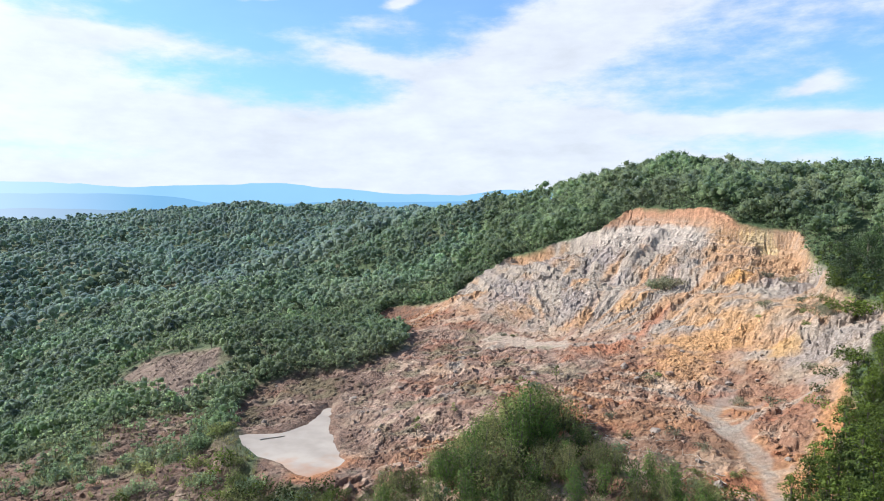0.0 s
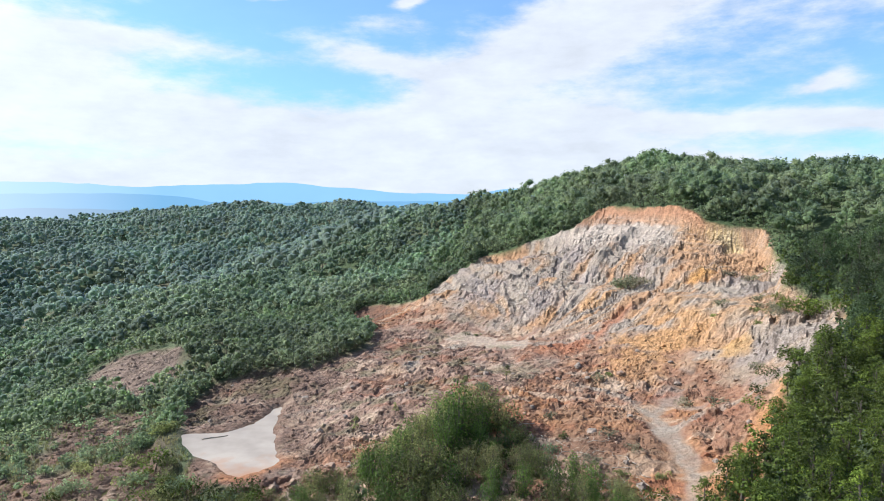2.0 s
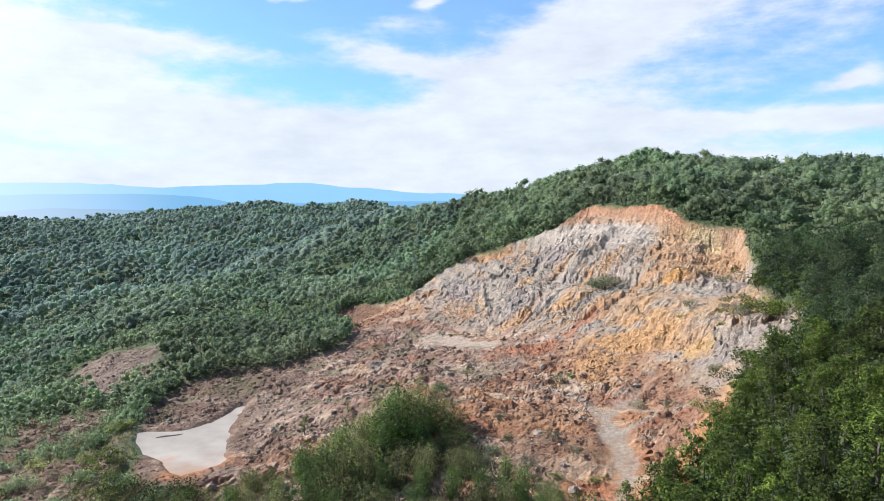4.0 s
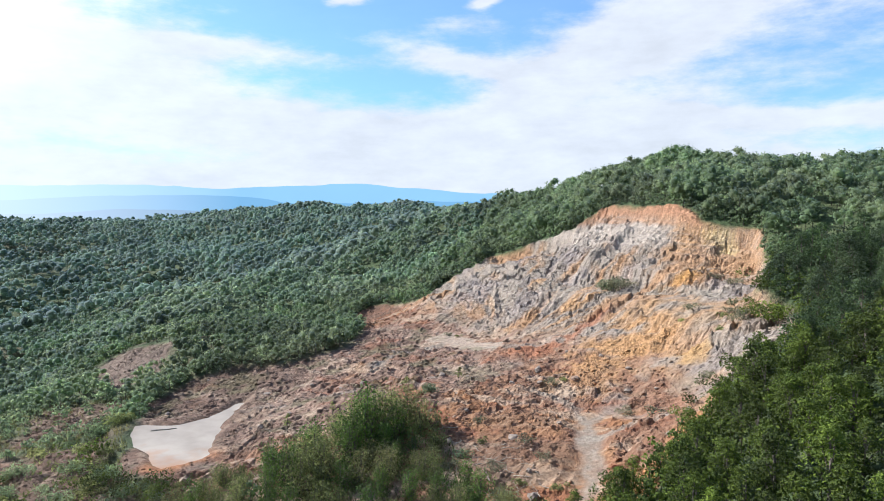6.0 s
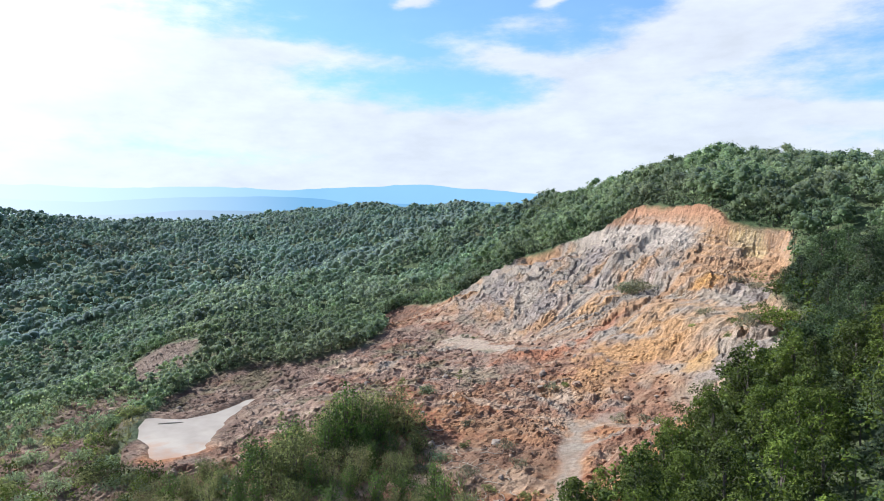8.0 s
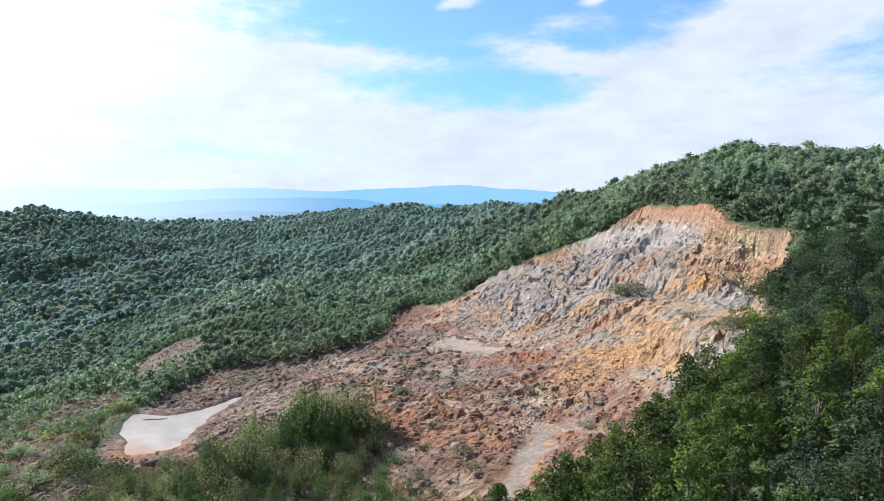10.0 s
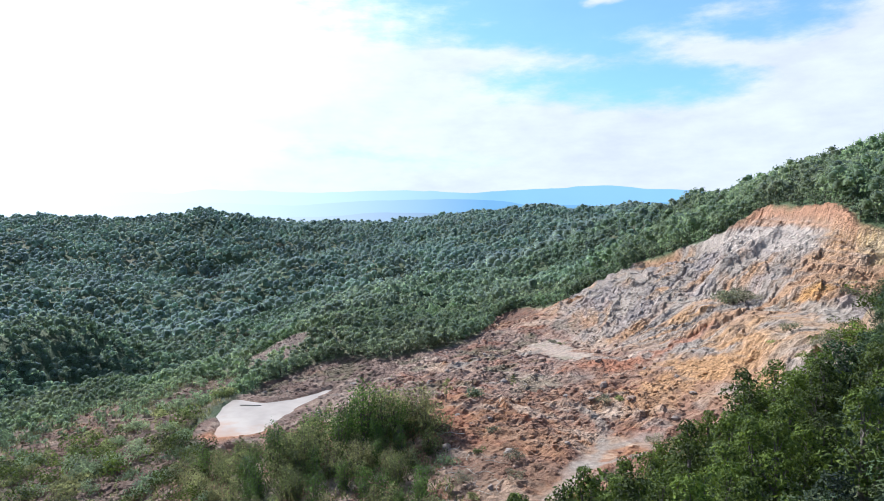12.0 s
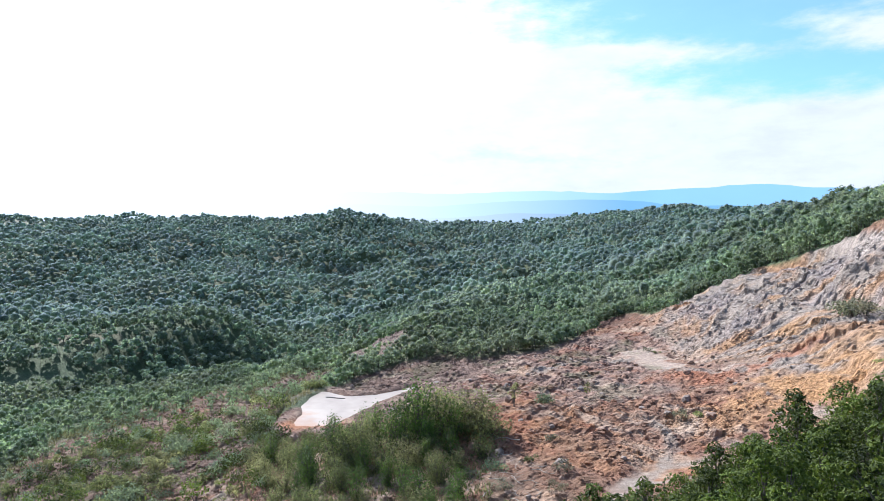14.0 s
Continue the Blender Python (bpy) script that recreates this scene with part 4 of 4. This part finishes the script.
def woods(name, px, py, tall, clumps, per, leaf, mat, label, low=0.3, fine=True, broad=1.0, core=0.6):
    """Woodland past counting: crowns of lumpy leaf masses with sprays of leaves, and trunks, in one mesh."""
    n = len(px)
    pz = height(px, py)
    h = tall * rng.uniform(0.78, 1.2, n) * (1 + 0.22 * (rng.uniform(0, 1, n) > 0.92)) * (1 + 0.35 * grain(px, py, 30, 3, 81))
    w = broad * np.clip(h * rng.uniform(0.36, 0.52, n), 0.1 * tall, 0.55 * tall)
    u = (np.arange(clumps) + 0.5) / clumps
    a = rng.uniform(0, 6.28, (n, 1)) + np.arange(clumps)[None, :] * 2.4
    bul = np.sin(np.pi * (0.15 + 0.75 * u))[None, :]
    rad = w[:, None] * bul * rng.uniform(0.3, 0.8, (n, clumps))
    cx, cy = px[:, None] + np.cos(a) * rad, py[:, None] + np.sin(a) * rad
    cz = pz[:, None] + h[:, None] * (low + (0.86 - low) * u ** 0.8)[None, :]
    r = w[:, None] * rng.uniform(0.40, 0.60, (n, clumps))
    C = np.stack([cx, cy, cz], -1).reshape(-1, 1, 3)
    R = r.reshape(-1, 1, 1)
    pieces, which = [], rng.integers(0, 6, n * clumps)
    for k in range(6):
        sel = which == k
        if not sel.any():
            continue
        dv, df = dome(7, (-0.55, 0.15, 0.8), 300 + k) if fine else dome(6, (-0.4, 0.5), 310 + k)
        th = rng.uniform(0, 6.28, sel.sum())[:, None]
        turned = np.stack([dv[None, :, 0] * np.cos(th) - dv[None, :, 1] * np.sin(th), dv[None, :, 0] * np.sin(th) + dv[None, :, 1] * np.cos(th), np.tile(dv[None, :, 2], (len(th), 1))], -1)
        vv = C[sel] + turned * R[sel] * rng.uniform(0.83, 1.17, (sel.sum(), 1, 1)) * core
        pieces.append((vv.reshape(-1, 3), (df[None] + (np.arange(sel.sum()) * len(dv))[:, None, None]).reshape(-1, 3)))
    mass_v, mass_f = join(pieces)
    d = on_ball(n * clumps * per).reshape(-1, per, 3)
    d[:, :, 2] = np.abs(d[:, :, 2]) * 1.1 - 0.35
    pts = (C + d * R * rng.uniform(0.7, 1.15, (n * clumps, per, 1))).reshape(-1, 3)
    nor = (d + np.array((0, 0, 0.5))).reshape(-1, 3)
    sz = np.repeat(leaf * (r.ravel() / r.mean()), per)
    leaf_v, leaf_f = leaf_sheets(pts, nor, sz, 0.5, 0.8)
    leaf_t = np.concatenate([leaf_f[:, [0, 1, 2]], leaf_f[:, [0, 2, 3]]])
    ob = mesh_object(name, *join([(mass_v, mass_f), (leaf_v, leaf_t)]), mat, None, True)
    # trunks: three-sided tapered posts under the crowns
    t = np.array([(0, 0.14, 0), (0.12, -0.07, 0), (-0.12, -0.07, 0)])
    base = np.stack([px, py, pz - 0.3], -1)[:, None, :] + t[None]
    top = np.stack([px, py, pz + h * 0.8], -1)[:, None, :] + t[None] * 0.4
    tv = np.concatenate([base, top], 1).reshape(-1, 3)
    k = np.arange(n)[:, None] * 6
    tf = np.concatenate([np.c_[k, k + 1, k + 4, k + 3], np.c_[k + 1, k + 2, k + 5, k + 4], np.c_[k + 2, k, k + 3, k + 5]])
    mesh_object("trunks", tv, tf, BARK, ob)
    return tagged(ob, label, "woodland", kind="stuff")


def in_sight(px, py):
    """The fan of country that lies before the walk."""
    ang = np.degrees(np.arctan2(px - 60, py - 0))
    return (ang > -88) & (ang < 44)


def wooded(px, py):
    return (bare_ground(px, py) < 0.3) & (inside(px, py, QUARRY) < 2) & (inside(px, py, STAND_AREA) < -1) & (inside(px, py, LOW) < -1) & in_sight(px, py) & (inside(px, py, POND) < -9) & ~((px > -25) & (px < 75) & (py < 128))


px, py = scatter(-470, 330, 60, 560, 7.2)
d = np.hypot(px - 60, py - 20)
ok = wooded(px, py) & (d < 520)
ok &= ~((px > -20) & (py > 520 - 0.75 * np.clip(px + 30, 0, 156) + np.clip(px - 126, 0, 400) * 0.75))
near_left = ((px < 20) & (d < 330) & (py < 330)) | ((inside(px, py, STAND_AREA) > -12) & (py < 214) & (px > 60))
ok &= ~near_left
hill = (px > 0.28 * (py - 300)) | (px > 30) | (d < 300)
woods("hill_forest", px[ok & hill], py[ok & hill], 9.5, 6, 28, 0.8, LEAF, "dense green forest on the hill above the quarry", 0.3, True, 1.2, 0.5)
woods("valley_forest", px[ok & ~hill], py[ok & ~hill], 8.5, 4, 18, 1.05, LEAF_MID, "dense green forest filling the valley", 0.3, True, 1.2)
px, py = scatter(-230, 20, 60, 330, 4.7)
d = np.hypot(px - 60, py - 20)
ok = wooded(px, py) & (d < 330)
woods("thicket_forest", px[ok], py[ok], 5.4, 4, 20, 0.62, LEAF, "bushy light green young forest beside the quarry", 0.16, True, 1.35, 0.55)
px, py = scatter(-1250, 60, 60, 1330, 13.0)
d = np.hypot(px - 60, py - 20)
ok = wooded(px, py) & (d > 515) & (d < 1420)
woods("far_forest", px[ok], py[ok], 12.0, 3, 7, 1.9, LEAF_HAZE, "forest on the far hills, blue haze in its leaf colour", 0.3, False, 2.0)
ex, ey = scatter(-140, 135, 92, 335, 2.9)
ok = (inside(ex, ey, QUARRY) > -9) & (inside(ex, ey, QUARRY) < 4) & (bare_ground(ex, ey) < 0.6) & (inside(ex, ey, LOW) < -1)
by_stand = ok & (ex > 55) & (ey < 212)
woods("stand_scrub", ex[by_stand], ey[by_stand], 3.4, 4, 26, 0.42, LEAF_STAND, "bright green bushes at the foot of the trees", 0.12, False, 1.0, 0.3)
ux, uy = scatter(45, 150, 62, 214, 3.5)
uk = (inside(ux, uy, STAND_AREA) > 0.5) | ((inside(ux, uy, STAND_AREA) > -12) & (ux > 100) & (uy > 130) & (inside(ux, uy, QUARRY) < -1))
# understorey upslope takes the dark leaves too, shade in their colour
high = uy + 0.35 * (ux - 80) > 142
woods("understorey", ux[uk & ~high], uy[uk & ~high], 4.6, 4, 18, 0.5, LEAF_STAND, "dense green understorey between the trees", 0.12, False, 1.0, 0.3)
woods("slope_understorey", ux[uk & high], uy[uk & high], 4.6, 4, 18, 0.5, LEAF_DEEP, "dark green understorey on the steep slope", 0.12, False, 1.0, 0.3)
ok &= ~by_stand & (inside(ex, ey, POND) < -7)
woods("edge_scrub", ex[ok], ey[ok], 4.2, 4, 12, 0.5, LEAF, "bushy green undergrowth along the edge of the quarry", 0.12, True, 1.2, 0.45)
woods("scrub", rest_x, rest_y, 3.2, 4, 16, 0.5, LEAF, "low green scrub on rough earth", 0.2, False, 1.3, 0.35)
sx, sy = scatter(-330, 170, -170, 58, 7.5)
ok = (inside(sx, sy, LOW) < -3) & (inside(sx, sy, STAND_AREA) < -3) & ~wooded(sx, sy) & (grain(sx, sy, 40, 3, 91) > -0.25)
woods("lower_wood", sx[ok], sy[ok], 6.0, 4, 5, 0.9, LEAF, "patchy green scrub wood on the lower slope", 0.16, False)


def tufts(name, px, py, tall, per, mat, label):
    """Grass and fern past counting: upright blades in tufts."""
    pz = height(px, py)
    n = len(px)
    foot = np.repeat(np.stack([px, py, pz], -1), per, 0) + rng.normal(0, 0.28, (n * per, 3)) * np.array((1, 1, 0))
    up = rng.normal(0, 0.45, (n * per, 3)) + np.array((0, 0, 1.0))
    long = (tall * rng.uniform(0.5, 1.3, n * per))[:, None]
    side = np.cross(up, rng.normal(0, 1, (n * per, 3)))
    side /= np.linalg.norm(side, axis=1)[:, None]
    v = np.stack([foot - side * 0.10 * long, foot + side * 0.10 * long, foot + up * long * 0.6 + side * 0.16 * long, foot + up * long - side * 0.05 * long], 1).reshape(-1, 3)
    a = np.arange(n * per) * 4
    return tagged(mesh_object(name, v, np.c_[a, a + 1, a + 2, a + 3], mat), label, "undergrowth", kind="stuff")


gx_, gy_ = scatter(-140, 60, 62, 192, 1.35)
ok = ((inside(gx_, gy_, LOW) > -3) & (bare_ground(gx_, gy_) < 0.75) | (inside(gx_, gy_, THICKET) > -3) | (inside(gx_, gy_, LOW) > 0) & (rng.uniform(0, 1, len(gx_)) < 0.25)) & (inside(gx_, gy_, POND) < -1.5)
tufts("undergrowth", gx_[ok], gy_[ok], 0.75, 6, LEAF_GRASS, "olive grass and fern between the shrubs")


# ---- stones ----
def lump(seed, level=1, flat=0.75):
    bm = bmesh.new()
    bmesh.ops.create_icosphere(bm, subdivisions=level, radius=1.0)
    for v in bm.verts:
        c = v.co * 1.4 + Vector((seed * 3.1, seed * 1.7, 0))
        v.co *= 1 + 0.45 * noise.noise(c) + 0.18 * noise.noise(c * 2.7)
        v.co.z *= flat
        for k in range(3):
            v.co[k] = v.co[k] * 0.35 + 0.65 * round(v.co[k] * 1.8) / 1.8
    co = np.array([v.co[:] for v in bm.verts])
    fa = np.array([[v.index for v in f.verts] for f in bm.faces])
    bm.free()
    return co, fa


boulder_shapes = [lump(k + 1, 2) for k in range(5)]
boulders = []
for k in range(5):
    boulders.append(bpy.data.meshes.new("boulder"))
    boulders[k].from_pydata(boulder_shapes[k][0].tolist(), [], boulder_shapes[k][1].tolist())
    boulders[k].materials.append(ROCK_RUST if k < 3 else ROCK_GREY)
tx, ty = scatter(-60, 90, 100, 215, 9.5)
ok = (inside(tx, ty, QUARRY) > 3) & (inside(tx, ty, POND) < -3) & (inside(tx, ty, MUDFLAT) < -1) & (along(tx, ty, TRACK) > 4) & (inside(tx, ty, THICKET) < 2) & (height(tx, ty) < 21) & (rng.uniform(0, 1, len(tx)) < 0.8)
for x, y in list(zip(tx[ok], ty[ok]))[:230]:
    k = int(rng.integers(0, 5))
    s = rng.uniform(0.45, 0.85) * rng.choice([0.8, 1.0, 1.0, 1.7])
    ob = new("boulder", boulders[k])
    ob.matrix_basis = pose(x, y, float(height(np.array([x]), np.array([y]))[0]) + 0.15 * s, rng.uniform(-20, 20), rng.uniform(-20, 20), rng.uniform(0, 360)) @ Matrix.Diagonal((s, s * rng.uniform(0.7, 1.0), s, 1))
    tagged(ob, "rust-brown angular boulder on the quarry floor" if k < 3 else "grey angular boulder on the quarry floor", "boulder", "boulders in the quarry")

tx, ty = scatter(-130, 112, 84, 300, 1.5)
ok = (bare_ground(tx, ty) > 0.7) & (inside(tx, ty, POND) < -2) & (inside(tx, ty, MUDFLAT) < 0) & (along(tx, ty, TRACK) > 3.5) & (smooth(tx, ty) + 4 * grain(tx, ty, 12, 2, 93) < 25) & (rng.uniform(0, 1, len(tx)) < 0.35 + 0.5 * (grain(tx, ty, 18, 3, 91) > 0.05))
tx, ty = tx[ok], ty[ok]
tz = height(tx, ty)
bits = [lump(k + 20, 1) for k in range(6)]
pieces = []
for k in range(6):
    sel = np.arange(len(tx)) % 6 == k
    v, f = bits[k]
    s = rng.uniform(0.14, 0.5, sel.sum()) * rng.choice([1.0, 1.0, 1.6], sel.sum())
    th = rng.uniform(0, 6.28, sel.sum())
    c, sn = np.cos(th)[:, None], np.sin(th)[:, None]
    vx = (v[None, :, 0] * c - v[None, :, 1] * sn) * s[:, None] + tx[sel][:, None]
    vy = (v[None, :, 0] * sn + v[None, :, 1] * c) * s[:, None] + ty[sel][:, None]
    vz = v[None, :, 2] * s[:, None] + tz[sel][:, None] - 0.1 * s[:, None]
    pieces.append((np.stack([vx, vy, vz], -1).reshape(-1, 3), (f[None] + (np.arange(sel.sum()) * len(v))[:, None, None]).reshape(-1, 3)))
rubble = mesh_object("rubble", *join(pieces), EARTH)
tint = rubble.data.attributes.new("soil", "FLOAT_COLOR", "POINT")
rv = np.concatenate([p[0] for p in pieces])
tint.data.foreach_set("color", np.c_[np.clip(soil_colour(rv[:, 0], rv[:, 1], rv[:, 2]) * 1.08, 0, 1), np.ones(len(rv))].astype(np.float32).ravel())
tagged(rubble, "rust-brown and grey broken rubble strewn over the quarry", "rubble", kind="stuff")


# ---- dead branches and a drifting log ----
def build_branch(name, long, seed):
    r = random.Random(seed)
    root = new(name)
    bend = [r.uniform(-0.15, 0.15) * long for _ in range(4)]
    path = [(k * long / 4 - long / 2, bend[k] if k < 4 else 0.1, 0.12 + 0.04 * long * math.sin(k * 0.8)) for k in range(5)]
    mesh_object("stem", *tube(path, [0.09, 0.08, 0.06, 0.045, 0.015], 6), DEADWOOD, root, True)
    for k in range(1, 5):
        s = np.array(path[k])
        e = s + np.array((r.uniform(0.1, 0.3), r.choice((-1, 1)) * r.uniform(0.2, 0.35), r.uniform(0.02, 0.3))) * long
        mesh_object("twig", *tube([s, 0.5 * (s + e) + np.array((0, 0, 0.05 * long)), e], [0.04, 0.025, 0.008], 5), DEADWOOD, root, True)
    return root


branches = [build_branch("dead_branch", l, k) for k, l in enumerate((4.5, 3.2, 5.5))]
for k, (x, y) in enumerate(((44, 131), (47, 127), (41, 134), (50, 124), (38, 130), (46, 120), (52, 119), (36, 139), (48, 135), (43, 124), (54, 114), (33, 143), (-5, 137), (2, 143), (-12, 133), (39, 121), (45, 137), (50, 113), (42, 129), (47, 132), (51, 127), (37, 125), (44, 118), (48, 119), (40, 137), (53, 122))):
    plant(branches[k % 3], x, y, 1.0, "bleached dead branch lying on the quarry floor", "branch", "dead branches")
log = mesh_object("log", *tube([(-3.2, 0, 0), (-1, 0.15, 0.03), (1, -0.1, 0.05), (3, 0.25, 0.02)], [0.2, 0.22, 0.17, 0.08], 8), DEADWOOD, None, True)
log.matrix_basis = pose(-42, 158, POND_LEVEL + 0.05, 0, 0, 25)
tagged(log, "dark waterlogged log lying in the silty pond", "log")
